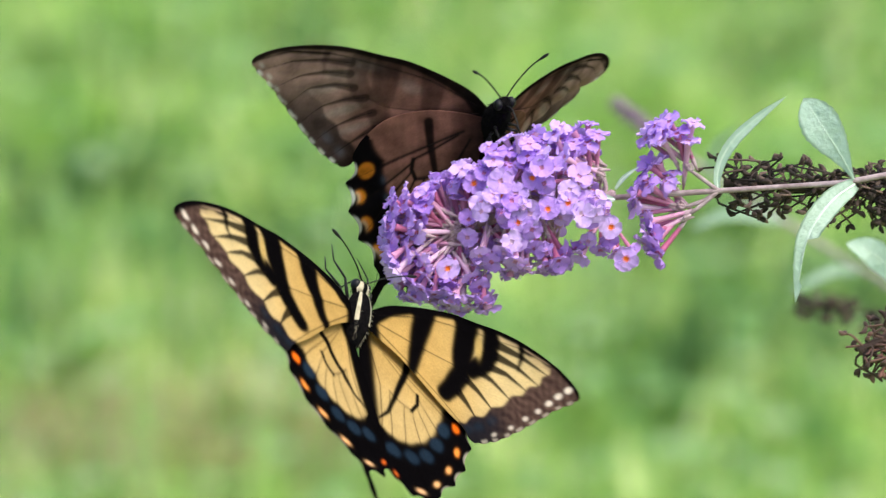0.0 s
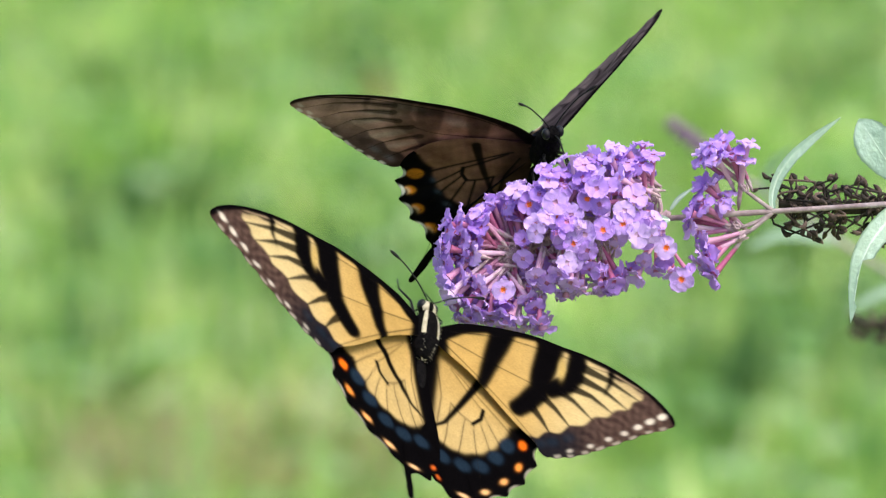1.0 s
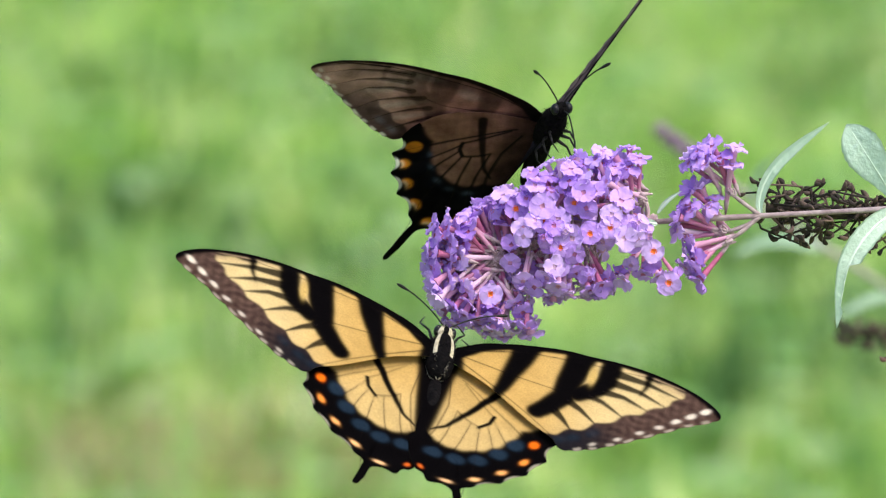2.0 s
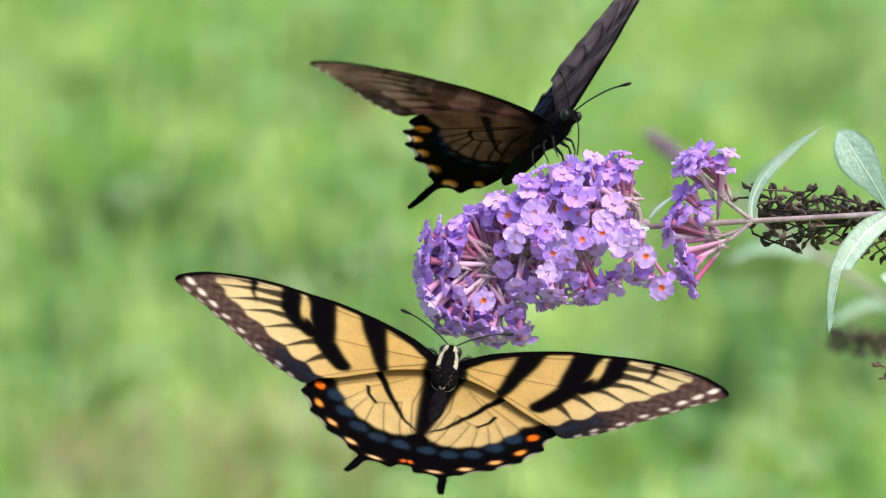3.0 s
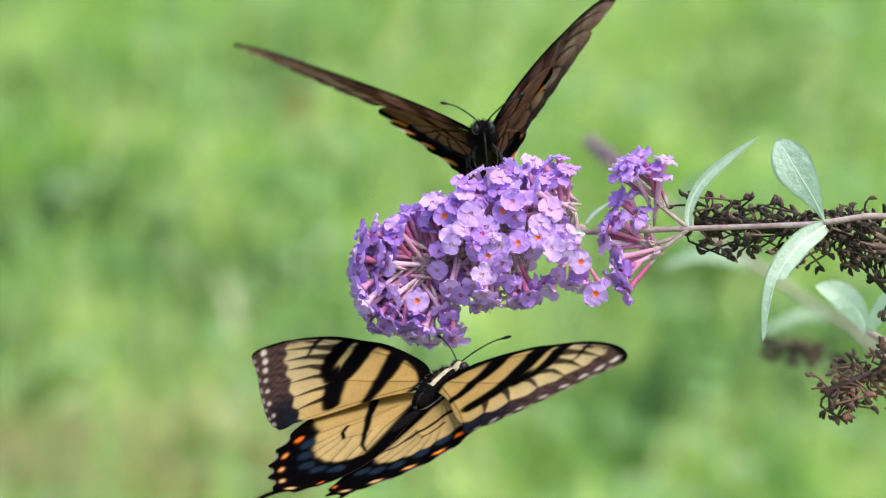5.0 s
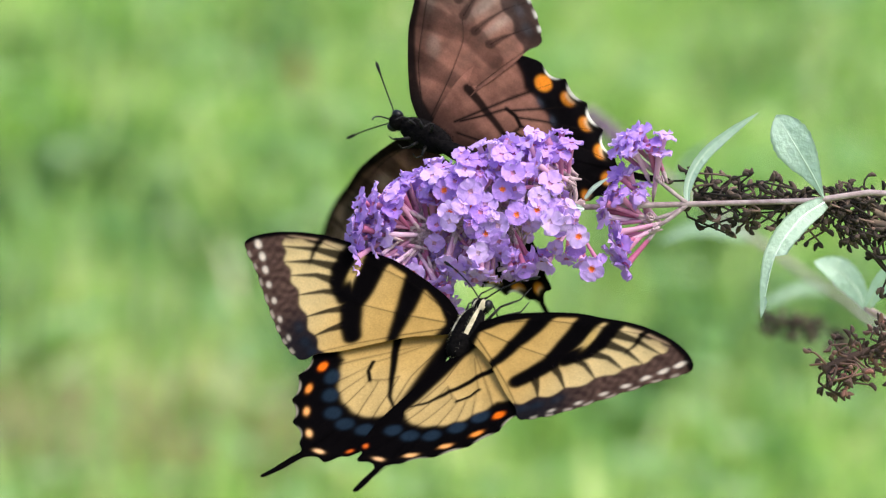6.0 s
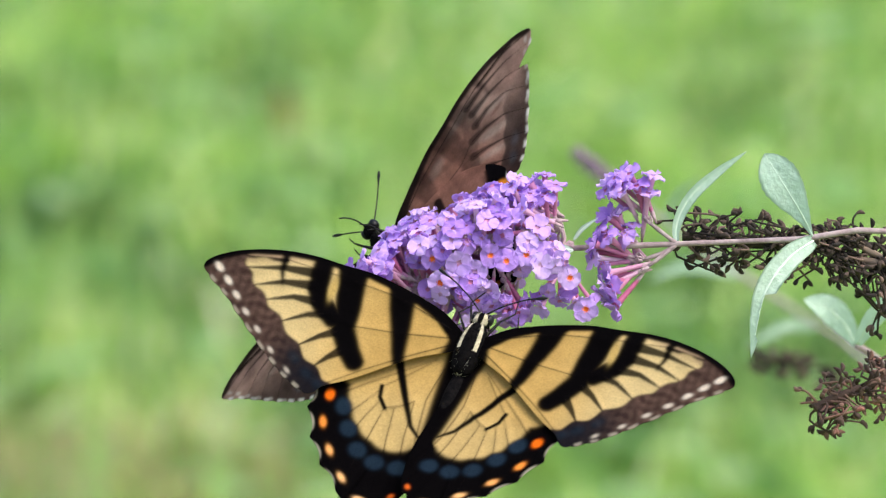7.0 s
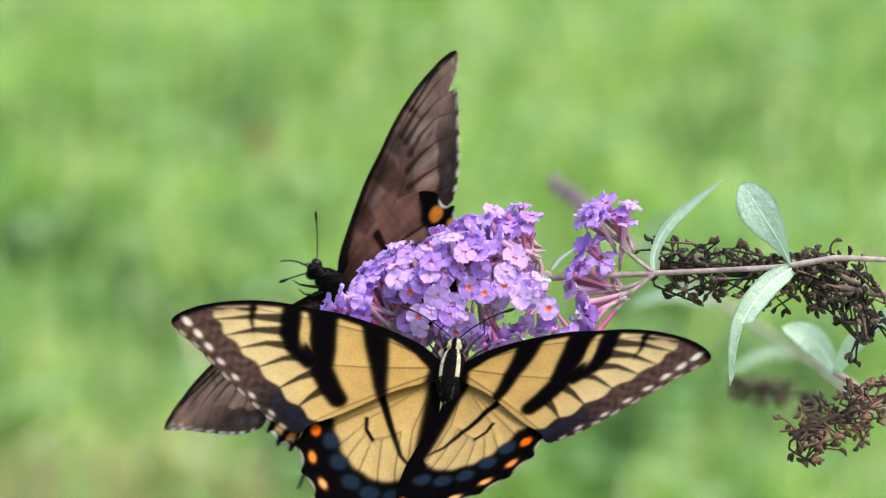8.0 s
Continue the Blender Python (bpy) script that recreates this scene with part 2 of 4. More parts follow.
grass_patch("dry_grass", -0.225, -0.06, 3.46, 3.66, 2400, 6, "dry brown thatch in the lawn", (0.03, 0.09), mat=DRY)
grass_patch("dry_grass", -0.15, -0.09, 3.68, 3.74, 200, 10, "dry brown thatch in the lawn", (0.04, 0.08), mat=DRY)
grass_patch("pale_weed", -0.10, -0.03, 3.52, 3.62, 60, 16, "pale broad-leaved weed in the lawn", (0.05, 0.10), (0.006, 0.010), mat=PALE_WEED)
grass_patch("dry_grass", -0.36, -0.20, 4.42, 4.60, 160, 7, "dry brown thatch in the lawn", (0.03, 0.08), mat=DRY)
grass_patch("dry_grass", 0.10, 0.30, 5.25, 5.5, 260, 9, "dry straw-coloured thatch in the lawn", (0.04, 0.10), mat=DRY)
grass_patch("pale_weed", -0.33, -0.19, 4.02, 4.16, 90, 12, "pale broad-leaved weed in the lawn", (0.04, 0.08), (0.006, 0.011), mat=PALE_WEED)
grass_patch("pale_weed", -0.13, -0.06, 3.78, 3.88, 40, 13, "pale broad-leaved weed in the lawn", (0.04, 0.08), (0.006, 0.010), mat=PALE_WEED)
grass_patch("pale_weed", 0.12, 0.24, 3.9, 4.15, 60, 14, "pale broad-leaved weed in the lawn", (0.04, 0.08), (0.006, 0.010), mat=PALE_WEED)
grass_patch("pale_weed", -0.32, 0.36, 4.9, 5.8, 1100, 15, "pale broad-leaved weed in the lawn", (0.05, 0.10), (0.006, 0.010), mat=PALE_WEED)


for x, y in ((-0.192, 4.60), (-0.182, 4.24), (-0.066, 4.72), (0.154, 4.00), (-0.255, 4.22), (-0.02, 4.35), (0.21, 4.62), (-0.10, 4.05), (-0.24, 3.86), (-0.03, 3.74), (0.15, 3.72), (0.23, 3.84)):
    grass_patch("dark_weed", x - 0.028, x + 0.028, y - 0.05, y + 0.05, 150, int(1000 * abs(x * y)), "dark green broad-leaved weed in the lawn", (0.06, 0.11), (0.006, 0.011), mat=DARK_WEED)
for x, y in ((-0.20, 4.85), (-0.225, 4.40), (0.02, 5.15), (0.17, 5.0), (0.2, 4.3), (0.08, 4.45), (-0.12, 4.45), (-0.10, 5.05), (0.10, 5.3), (-0.28, 5.2), (0.25, 5.3), (-0.02, 5.4)):
    grass_patch("bright_grass", x - 0.035, x + 0.035, y - 0.07, y + 0.07, 130, int(1000 * abs(x * y)), "bright yellow-green fresh grass in the lawn", (0.05, 0.10), (0.005, 0.009), mat=FRESH)


def dead_leaf(x, y, height, width):
    """A curled dead leaf caught upright in the grass."""
    bm = bmesh.new()
    rows = []
    for i in range(9):
        u = i / 8
        w = width * math.sin(math.pi * (0.08 + 0.88 * u)) ** 0.8
        rows.append([bm.verts.new((x + v * w * 0.5, y + 0.008 * v * v - 0.012 * u * u, 0.05 + height * u)) for v in (-1, -0.5, 0, 0.5, 1)])
    for a, b in zip(rows, rows[1:]):
        for k in range(4):
            bm.faces.new((a[k], a[k + 1], b[k + 1], b[k]))
    tube(bm, [(x, y, 0.0), (x, y, 0.03), (x, y, 0.06)], 0.001, 6)
    bmesh.ops.solidify(bm, geom=bm.faces[:], thickness=0.0004)
    return tagged(part("dead_leaf", bm, RED_LEAF), "reddish brown dead leaf standing in the grass", "leaf")


dead_leaf(-0.068, 4.50, 0.045, 0.016)


def clover_patch(x0, x1, y0, y1, count, seed):
    """Low three-leaved weeds between the grass."""
    rng = np.random.default_rng(seed)
    v, f = [], []
    for _ in range(count):
        x, y = rng.uniform(x0, x1), rng.uniform(y0, y1)
        h, r, a0 = rng.uniform(0.04, 0.10), rng.uniform(0.008, 0.017), rng.uniform(0, 6.3)
        z = ground_height(x, y) + h
        for k in range(3):
            a = a0 + k * 2.094
            c, s = math.cos(a), math.sin(a)
            b = len(v)
            for u, wd, dz in ((0, 0, 0), (0.5, 0.5, 0.15), (1.0, 0.42, 0.05), (1.12, 0, 0), (1.0, -0.42, 0.05), (0.5, -0.5, 0.15)):
                v.append((x + r * (c * u - s * wd), y + r * (s * u + c * wd), z + r * dz))
            f.append(tuple(range(b, b + 6)))
    me = bpy.data.meshes.new("clover")
    me.from_pydata(v, [], f)
    me.materials.append(CLOVER)
    return tagged(new("clover", me), "low pale green clover leaves among the grass", "clover", kind="stuff")


clover_patch(-0.7, 0.7, 3.0, 6.4, 2600, 8)

# ---- the butterfly bush ----
ROOT = Vector((0.46, 0.16, 0.0))
bush = empty("butterfly_bush", Matrix.Translation(ROOT))
tagged(bush, "butterfly bush with lavender panicles, grey-green leaves and dried brown flower heads", "bush")


def on_bush(name, bm, mats, label="", smooth=True, parent=None):
    ob = part(name, bm, mats, parent or bush, label, smooth)
    if parent is None:
        ob.location = -ROOT
    return ob


def stem_part(name, points, r0, r1, mat, label="", count=40):
    bm = bmesh.new()
    p = spline([at(*q) if len(q) == 3 else q[0] for q in points], count)
    rr = (r0 + (r1 - r0) * np.linspace(0, 1, count) ** 2.2) * (1 + 0.10 * np.sin(np.arange(count) * 1.7))
    tube(bm, p, rr, 10)
    return on_bush(name, bm, mat, label)


root_top = (Vector((0.46, 0.16, 0.02)),)
# the flowering stem runs level out of the bush and ends in the panicle
stem_part("stem", [(40.1, 0, 6.1), (52, 0, 6.7), (63.3, 0, 7.2), (93.5, 0.5, 8.6), (120, 4, 9.5), (220, 45, -10), (Vector((0.40, 0.14, 0.60)),), root_top], 0.00062, 0.0042, STEM, "thin mauve-grey flowering stem", 90)


def leaf_part(points, width, twist=0.0, fold=0.35, face=(0, -1, 0), label="", sharp=1.0, wave=0.06, mats=None, torn=None):
    """A blade along a curve, folded at its midrib, with a raised rib and a short stalk. torn: where one half is bitten away."""
    n, m = 26, 5
    p = spline([at(*q) for q in points], n)
    bm = bmesh.new()
    grid = []
    for i in range(n):
        u = i / (n - 1)
        d = Vector(p[min(i + 1, n - 1)] - p[max(i - 1, 0)]).normalized()
        f = Vector(face)
        f = (f - d * f.dot(d)).normalized()
        s = d.cross(f)
        turn = Matrix.Rotation(radians(twist) * (u - 0.5), 3, d)
        f, s = turn @ f, turn @ s
        w = width * 0.001 * max(0.02, (math.sin(math.pi * min(1, 0.06 + 0.94 * u) ** sharp) ** 0.75))
        row = []
        for k in range(-m, m + 1):
            v = k / m
            rip = wave * w * math.sin(u * 31 + (2 if k > 0 else 0)) * abs(v) ** 2
            edge = 1 + 0.03 * math.sin(u * 70 + k)
            if torn and v * torn[2] > 0 and torn[0] < u < torn[1]:
                edge *= 0.12 + 0.06 * math.sin(u * 90)
            row.append(bm.verts.new(Vector(p[i]) + s * v * w * edge + f * (fold * w * abs(v) + rip)))
        grid.append(row)
    for a, b in zip(grid, grid[1:]):
        for k in range(2 * m):
            bm.faces.new((a[k], a[k + 1], b[k + 1], b[k]))
    bmesh.ops.solidify(bm, geom=bm.faces[:], thickness=0.00025)
    tube(bm, [Vector(q) - Vector(face) * 0.00004 for q in p], np.linspace(0.00026, 0.00008, n), 6, mat=1)
    return on_bush("leaf", bm, mats or [LEAF, MIDRIB], label)


leaf_part([(63.3, 0.5, 7.4), (63.0, 0, 9.9), (64.1, -1, 14.1), (67.1, -2, 18.7), (72.6, -3, 23.6), (78.6, -4, 27.8)], 1.35, 20, 0.5, (0.35, -1, 0.2), "slim upright grey-green leaf", 0.9)
leaf_part([(93.6, 0, 8.8), (91, -3, 14), (87.0, -5, 20.5), (82.6, -4, 27.4)], 4.5, 15, 0.18, (-0.35, -1, 0.25), "broad rounded grey-green leaf", 2.0)
leaf_part([(93.6, 0, 8.2), (88, -4, 4), (82.8, -6, -4), (80, -5, -17.8)], 2.7, 40, 0.3, (-0.2, -1, 0.3), "drooping pointed grey-green leaf, bitten away on one side", 0.72, torn=(0.55, 0.86, -1))
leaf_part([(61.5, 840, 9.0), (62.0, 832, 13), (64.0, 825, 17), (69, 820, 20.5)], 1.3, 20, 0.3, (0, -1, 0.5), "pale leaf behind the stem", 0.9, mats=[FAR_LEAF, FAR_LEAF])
leaf_part([(40.3, -3, 5.6), (38.6, -4, 6.0), (36.6, -5, 6.9)], 0.8, 10, 0.3, (0, -1, 0.4), "small olive-green bract at the joint", 0.9)
leaf_part([(40.5, 0, 8.0), (42.5, -1, 10.5), (45.8, -2, 12.9)], 0.55, 10, 0.4, (0, -1, 0.4), "narrow pale bract", 0.8)


# ---- florets ----
def floret_mesh(seed, open_to=1.0, throat=0.0005):
    """A curved tube in a felted calyx, with four crinkled lobes round an orange throat. It points along +z; its mouth is at the origin."""
    rng = random.Random(seed)
    bm = bmesh.new()
    length = rng.uniform(7.5, 9.0)
    bend = rng.uniform(-0.9, 0.9)
    lean = rng.uniform(-0.7, 0.8) if throat < 0.0006 else 0.1
    path = [(bend * (u ** 2) * 0.001, 0, -u * length * 0.001) for u in (0, 0.12, 0.35, 0.65, 0.85)]
    tube(bm, path, [0.00095, 0.00068, 0.00054, 0.00047, 0.00042], 8, mat=1, cap=False)
    cal = [(bend * (u ** 2) * 0.001, 0, -u * length * 0.001) for u in (0.80, 0.90, 1.0, 1.15)]
    tube(bm, cal, [0.00042, 0.00048, 0.00036, 0.00018], 7, mat=3)
    for k in range(4):
        a0 = k * math.pi / 2 + rng.uniform(-0.14, 0.14)
        tilt = lean + rng.uniform(-0.4, 0.4) + (1 - open_to) * 1.6
        wide, far = rng.uniform(1.5, 1.9), rng.uniform(2.35, 2.9)
        phase, curl = rng.uniform(0, 6.3), rng.uniform(-0.35, 0.45)
        rows = []
        for u in (0.0, 0.22, 0.48, 0.74, 0.92, 1.0):
            w = (0.55 + (wide - 0.55) * math.sin(min(1.0, u / 0.62) * math.pi / 2)) * (1.0 if u < 0.7 else math.sqrt(max(0.05, 1 - ((u - 0.62) / 0.42) ** 2)))
            row = []
            for v in (-1, -0.55, 0, 0.55, 1):
                rr = 0.5 + (far - 0.5) * u - 0.22 * (abs(v) == 1) * u
                z = tilt * (rr - 0.5) * -0.62 + curl * u * u * 0.9 + 0.42 * math.sin(v * 4.6 + phase) * u + rng.uniform(-0.26, 0.26) * u + 0.2 * abs(v)
                x, y = rr * math.cos(min(0.9, abs(tilt) * 0.45)), v * w
                row.append(bm.verts.new(((x * math.cos(a0) - y * math.sin(a0)) * 0.001, (x * math.sin(a0) + y * math.cos(a0)) * 0.001, z * 0.001)))
            rows.append(row)
        for a, b in zip(rows, rows[1:]):
            for j in range(4):
                bm.faces.new((a[j], a[j + 1], b[j + 1], b[j])).material_index = 0
    ring = [bm.verts.new((throat * math.cos(t), throat * math.sin(t), 0.00012 if throat > 0.0006 else -0.0002)) for t in (k * math.pi / 4 for k in range(8))]
    mid = bm.verts.new((0, 0, -0.0006))
    for k in range(8):
        bm.faces.new((ring[k], ring[(k + 1) % 8], mid)).material_index = 2 if throat > 0.0006 else 1
    me = bpy.data.meshes.new("floret")
    for f in bm.faces:
        f.smooth = True
    bm.to_mesh(me)
    bm.free()
    for m in (PETAL, TUBE, THROAT, CALYX):
        me.materials.append(m)
    return me


FLORETS = [floret_mesh(s) for s in range(14)] + [floret_mesh(20 + s, 0.45) for s in range(4)] + [floret_mesh(40 + s, 1.05, 0.0008) for s in range(5)]


def floret(parent, place, way, rng, size=1.0, opened=True, wide=False):
    """One floret with its mouth at place (millimetres from the parent's origin), facing along way."""
    ob = new("floret", FLORETS[18 + rng.randrange(5) if wide else rng.randrange(14) if opened else 14 + rng.randrange(4)])
    ob.parent = parent
    turn = basis(way).to_4x4() @ Matrix.Rotation(rng.uniform(0, 6.3), 4, "Z")
    ob.matrix_basis = Matrix.Translation(Vector(place) * 0.001) @ turn @ Matrix.Scale(size, 4)
    return ob


def stalks(parent, tips, rng):
    """Felted branchlets from the axis to the clusters."""
    bm = bmesh.new()
    for a, b, r in tips:
        a, b = Vector(a) * 0.001, Vector(b) * 0.001
        mid = (a + b) / 2 + Vector([rng.uniform(-1, 1) * 0.0006 for _ in range(3)])
        tube(bm, spline([a, mid, b], 7), np.linspace(r, r * 0.7, 7) * 0.001, 6)
    ob = part("flower_axis", bm, CALYX, parent, "felted grey-brown flower axis")
    return ob


PANICLE_AT = (40.1, 0.0, 6.1)
panicle = new("panicle")
panicle.empty_display_size = 0.01
panicle.parent = bush
panicle["label"] = "full lavender panicle with orange-throated florets"
panicle.matrix_basis = Matrix.Translation(-ROOT) @ STAGE @ pose(*[c * 0.001 for c in PANICLE_AT])


# the tip of the panicle turns on its axis when it is pulled
panicle_tip = new("panicle_tip")
panicle_tip.empty_display_size = 0.01
panicle_tip.parent = bush
panicle_tip["label"] = "tip of the panicle with a fan of long pink corolla tubes"
TIP_AXIS = -4.5


def panicle_pose(turn, roll=0.0):
    """The panicle's pose in the bush: its nod at the joint and the roll of its tip, in degrees."""
    m = Matrix.Translation(-ROOT) @ STAGE @ pose(*[c * 0.001 for c in PANICLE_AT], 0, turn, 0)
    return m @ pose(0, 0, TIP_AXIS * 0.001) @ pose(0, 0, 0, roll) @ pose(0, 0, -TIP_AXIS * 0.001)


panicle_tip.matrix_basis = panicle_pose(0)


def axis_at(s):
    """The middle line of the panicle, from its joint to its tip."""
    return Vector((-40 * s, 1.2 * math.sin(3 * s), 1.2 - 9.6 * s))


# the cymes of the panicle: root, aim, spread of its florets, their number and reach
TIP_CYMES = [
    ((-36.0, 0, -9.5), (-.75, .45, -.6), 26, 8, 11.0),
    ((-35.5, 2, -6.0), (-.7, .5, .6), 26, 8, 10.0),
    ((-34.0, 0, -10), (-.1, .4, -1), 24, 8, 9.6),
]
TOP_CYMES = [
    ((-30.0, -4, -2.5), (-.35, -.45, .85), 19, 8, 10.2),
    ((-25.0, -4, 0), (-.2, -.55, .85), 19, 8, 10.6),
    ((-19.0, -3, 2.6), (-.15, -.3, .95), 19, 9, 11.0),
    ((-12.0, -2, 4.2), (-.1, -.3, .95), 18, 9, 11.2),
    ((-15.5, -4, 1.5), (-.1, -.75, .65), 17, 6, 10.0),
    ((-2.4, -3, 4.6), (-.60, -.2, .80), 12, 7, 11.0),
    ((-2.6, -4, 4.0), (-1, -.30, .28), 15, 6, 10.6),
    ((-2.0, 1, 4.4), (-.7, .4, .72), 16, 6, 10.8),
]
FRONT_CYMES = [
    ((-27.0, -6, -4.5), (.25, -1, .2), 18, 5, 9.6),
    ((-19.0, -5, -3.5), (-.1, -1, -.15), 18, 6, 9.6),
    ((-10.5, -4.5, -.8), (0, -1, -.1), 17, 5, 9.2),
    ((-6.0, -3.5, -.2), (.25, -.95, -.15), 16, 4, 8.8),
    ((-21.0, -6, -6.3), (.0, -.45, -.9), 16, 7, 10.2),
    ((-15.5, -5.5, -6.0), (.15, -.4, -.95), 15, 7, 10.4),
    ((-25.5, -6, -6.5), (.1, -.6, -.75), 16, 6, 9.8),
    ((-14.0, 0, -5), (.1, .2, -1), 20, 7, 10.4),
    ((-22.0, 3, -6), (0, .3, -1), 26, 8, 10.0),
]
BACK_CYMES = [
    ((-29.5, 3, -5), (-.2, .7, -.6), 28, 8, 10.0),
    ((-30.0, 3, -2), (-.3, .5, .85), 28, 9, 10.2),
    ((-23.0, 3, 1), (-.05, .5, .9), 28, 9, 10.6),
    ((-15.5, 3, 3), (0, .55, .85), 27, 9, 10.8),
    ((-8.5, 3, 4), (-.1, .6, .8), 22, 7, 10.4),
    ((-33.0, -3, -7.0), (-.35, -.85, -.35), 30, 9, 6.8),
    ((-33.0, -3, -6.0), (-.7, -.6, .1), 28, 6, 7.0),
    ((-26.0, 5, -3), (-.1, 1, 0), 34, 10, 9.8),
    ((-18.0, 5, -2), (0, 1, 0), 34, 10, 9.8),
    ((-10.0, 4.5, 0), (0, 1, 0), 32, 9, 9.4),
]
# florets that stand open to the viewer, by place across and up
OPEN_FACES = [(-25.2, .3), (-21.2, -5.5), (-14.7, -2.6), (-10.3, -1.2), (-6.1, -.9), (-31, 3), (-5.3, -4.3), (-21.8, -9.7), (-.7, -6.5), (2.7, -13.5), (-36.7, -15.8), (-12, 12.6), (-29.4, -1.6), (-18.2, 4.2)]


def build_panicle():
    rng = random.Random(11)
    tips, far_tips = [], []
    axis = [axis_at(s) for s in np.linspace(0, 0.92, 12)]
    for a, b in zip(axis, axis[1:]):
        (far_tips if a.x < -17 else tips).append((a, b, 1.0))
    tips.append((Vector((0, 0, 0)), axis[0], 0.75))
    taken = []

    def grow(p, way, size, opened=True, wide=False, home=None):
        taken.append(p)
        return floret(panicle_tip if (p.x if home is None else home) < -17 else panicle, p, way, rng, size, opened, wide)

    for x, z in OPEN_FACES:
        c = axis_at(min(1, max(0, -x / 40)))
        y = -math.sqrt(max(20, 190 - (z - c.z) ** 2)) * 0.95 - 0.6
        if x > -8:
            y = -8.5
        grow(Vector((x, y, z)), Vector(((x - c.x) * 0.03 + rng.uniform(-.12, .12), -1, (z - c.z) * 0.025 + 0.1)), rng.uniform(1.0, 1.1), True, True)
    # the fan at the tip: long tubes spread from a felted hub, with their mouths on the rim
    for low, high, near, far, y0, y1, count, seed in ((135, 292, 9.4, 15.8, -10.5, -5.0, 56, 1), (100, 255, 9.5, 14.0, -5.0, 3.0, 26, 2), (205, 285, 14.2, 17.4, -7.0, 0.0, 16, 3)):
        made = 0
        for _ in range(count * 40):
            a = radians(rng.uniform(low, high))
            hub = Vector((-32.0 - 4.0 * rng.random(), -6.0, -7.6 - 1.2 * rng.random()))
            p = hub + Vector((math.cos(a), 0, math.sin(a))) * rng.uniform(near, far)
            p.y = rng.uniform(y0, y1)
            if min((p - q).length for q in taken) < 2.8:
                continue
            way = (p - hub).normalized()
            grow(p, way + Vector([rng.uniform(-0.25, 0.25), rng.uniform(-0.45, 0.1), rng.uniform(-0.25, 0.25)]), rng.uniform(1.0, 1.16), rng.random() > 0.10, home=-30)
            far_tips.append((hub - way * 0.6, hub + way * rng.uniform(1.6, 3.0), 0.15))
            made += 1
            if made == count:
                break
    for root, aim, spread, count, reach in TIP_CYMES + TOP_CYMES + FRONT_CYMES + BACK_CYMES:
        root, aim = Vector(root), Vector(aim).normalized()
        near = axis_at(min(0.92, max(0.02, -root.x / 40)))
        ends = far_tips if root.x < -17 else tips
        ends.append((near, root, 0.4))
        made = 0
        for _ in range(count * 9):
            way = (aim + Vector([rng.gauss(0, math.tan(radians(spread)) * 0.75) for _ in range(3)])).normalized()
            p = root + way * reach * rng.uniform(0.80, 1.12)
            if min((p - q).length for q in taken) < 2.75 or p.x > -2.2 and p.z > 0 or p.x > -10.5 and p.z < -4.2:
                continue
            # the open side near the tip, where the tubes show
            if p.y < 0 and p.x < -32.5 and math.hypot(p.x + 36.5, (p.z + 8.8) * 1.05) < 10.5 and p.z < -1.0 + 0.25 * (p.x + 36):
                continue
            ends.append((root, root + way * 1.4, 0.22))
            grow(p, way + Vector([rng.uniform(-0.3, 0.3) for _ in range(3)]), rng.uniform(0.9, 1.14), rng.random() > 0.16, home=root.x)
            made += 1
            if made == count:
                break
    # a small cyme that hangs under the joint
    for x, z in ((-3.0, -11.6), (-7.0, -12.8), (-5.6, -9.6), (2.0, -13.9), (-1.2, -9.0), (0.4, -12.0), (-8.6, -11.6), (4.6, -12.4)):
        p = Vector((x, -4 + rng.uniform(-2, 2), z))
        grow(p, (p - Vector((-2.2, -1, -3.5))).normalized() + Vector((0, -0.3, 0)), rng.uniform(0.85, 1.0), rng.random() > 0.3)
        tips.append((axis_at(0.02), Vector((-2.2, -1, -3.5)) + (p - Vector((-2.2, -1, -3.5))) * 0.15, 0.35))
    stalks(panicle, tips, rng)
    stalks(panicle_tip, far_tips, rng)


def side_cluster(name, origin, spots, label, seed):
    rng = random.Random(seed)
    ob = new(name)
    ob.empty_display_size = 0.01
    ob.parent = bush
    ob["label"] = label
    ob.matrix_basis = Matrix.Translation(-ROOT) @ STAGE @ pose(*[c * 0.001 for c in origin])
    tips = []
    for x, y, z, opened in spots:
        p = Vector((x, y, z))
        floret(ob, p, p.normalized() + Vector((rng.uniform(-.2, .2), -0.25 + rng.uniform(-.2, .2), rng.uniform(-.2, .2))), rng, rng.uniform(1.05, 1.22), opened)
        tips.append((Vector((0, 0, 0)), p * 0.16, 0.26))
    stalks(ob, tips, rng)
    return ob


build_panicle()
# the lower pair of cymes, on short stalks from the node
up_spots = [(-7.7, -1.5, 10, 1), (-6.2, -2.5, 7, 1), (-4.6, -1, 10.9, 1), (0.6, -1, 10.6, 1), (-0.5, -2, 6.6, 0), (-9.8, 0, 7.2, 1), (-3.0, -2.5, 8.2, 1), (-8.9, 1.5, 9, 1), (-6.4, 2.5, 11.2, 1), (-8.2, -2.5, 7.6, 1), (-2.4, 2.5, 9.6, 1)]
side_cluster("flower_cluster", (57.3, -0.5, 11.8), up_spots, "small upper cluster of lavender florets", 4)
left_spots = [(-9.6, -1, 7.3, 1), (-10, 1, 5, 1), (-7.7, -1, 9.4, 1), (-4.2, -2.5, 5.9, 0), (-10.9, -1, 0.4, 1), (-10.6, -2, 3.4, 1), (-2.7, 1, 8, 1), (-5.6, 0, 9.9, 1), (-11.2, 1.5, 2, 1), (-9.9, 2, -1.2, 1), (-8.2, -3, 5.2, 1)]
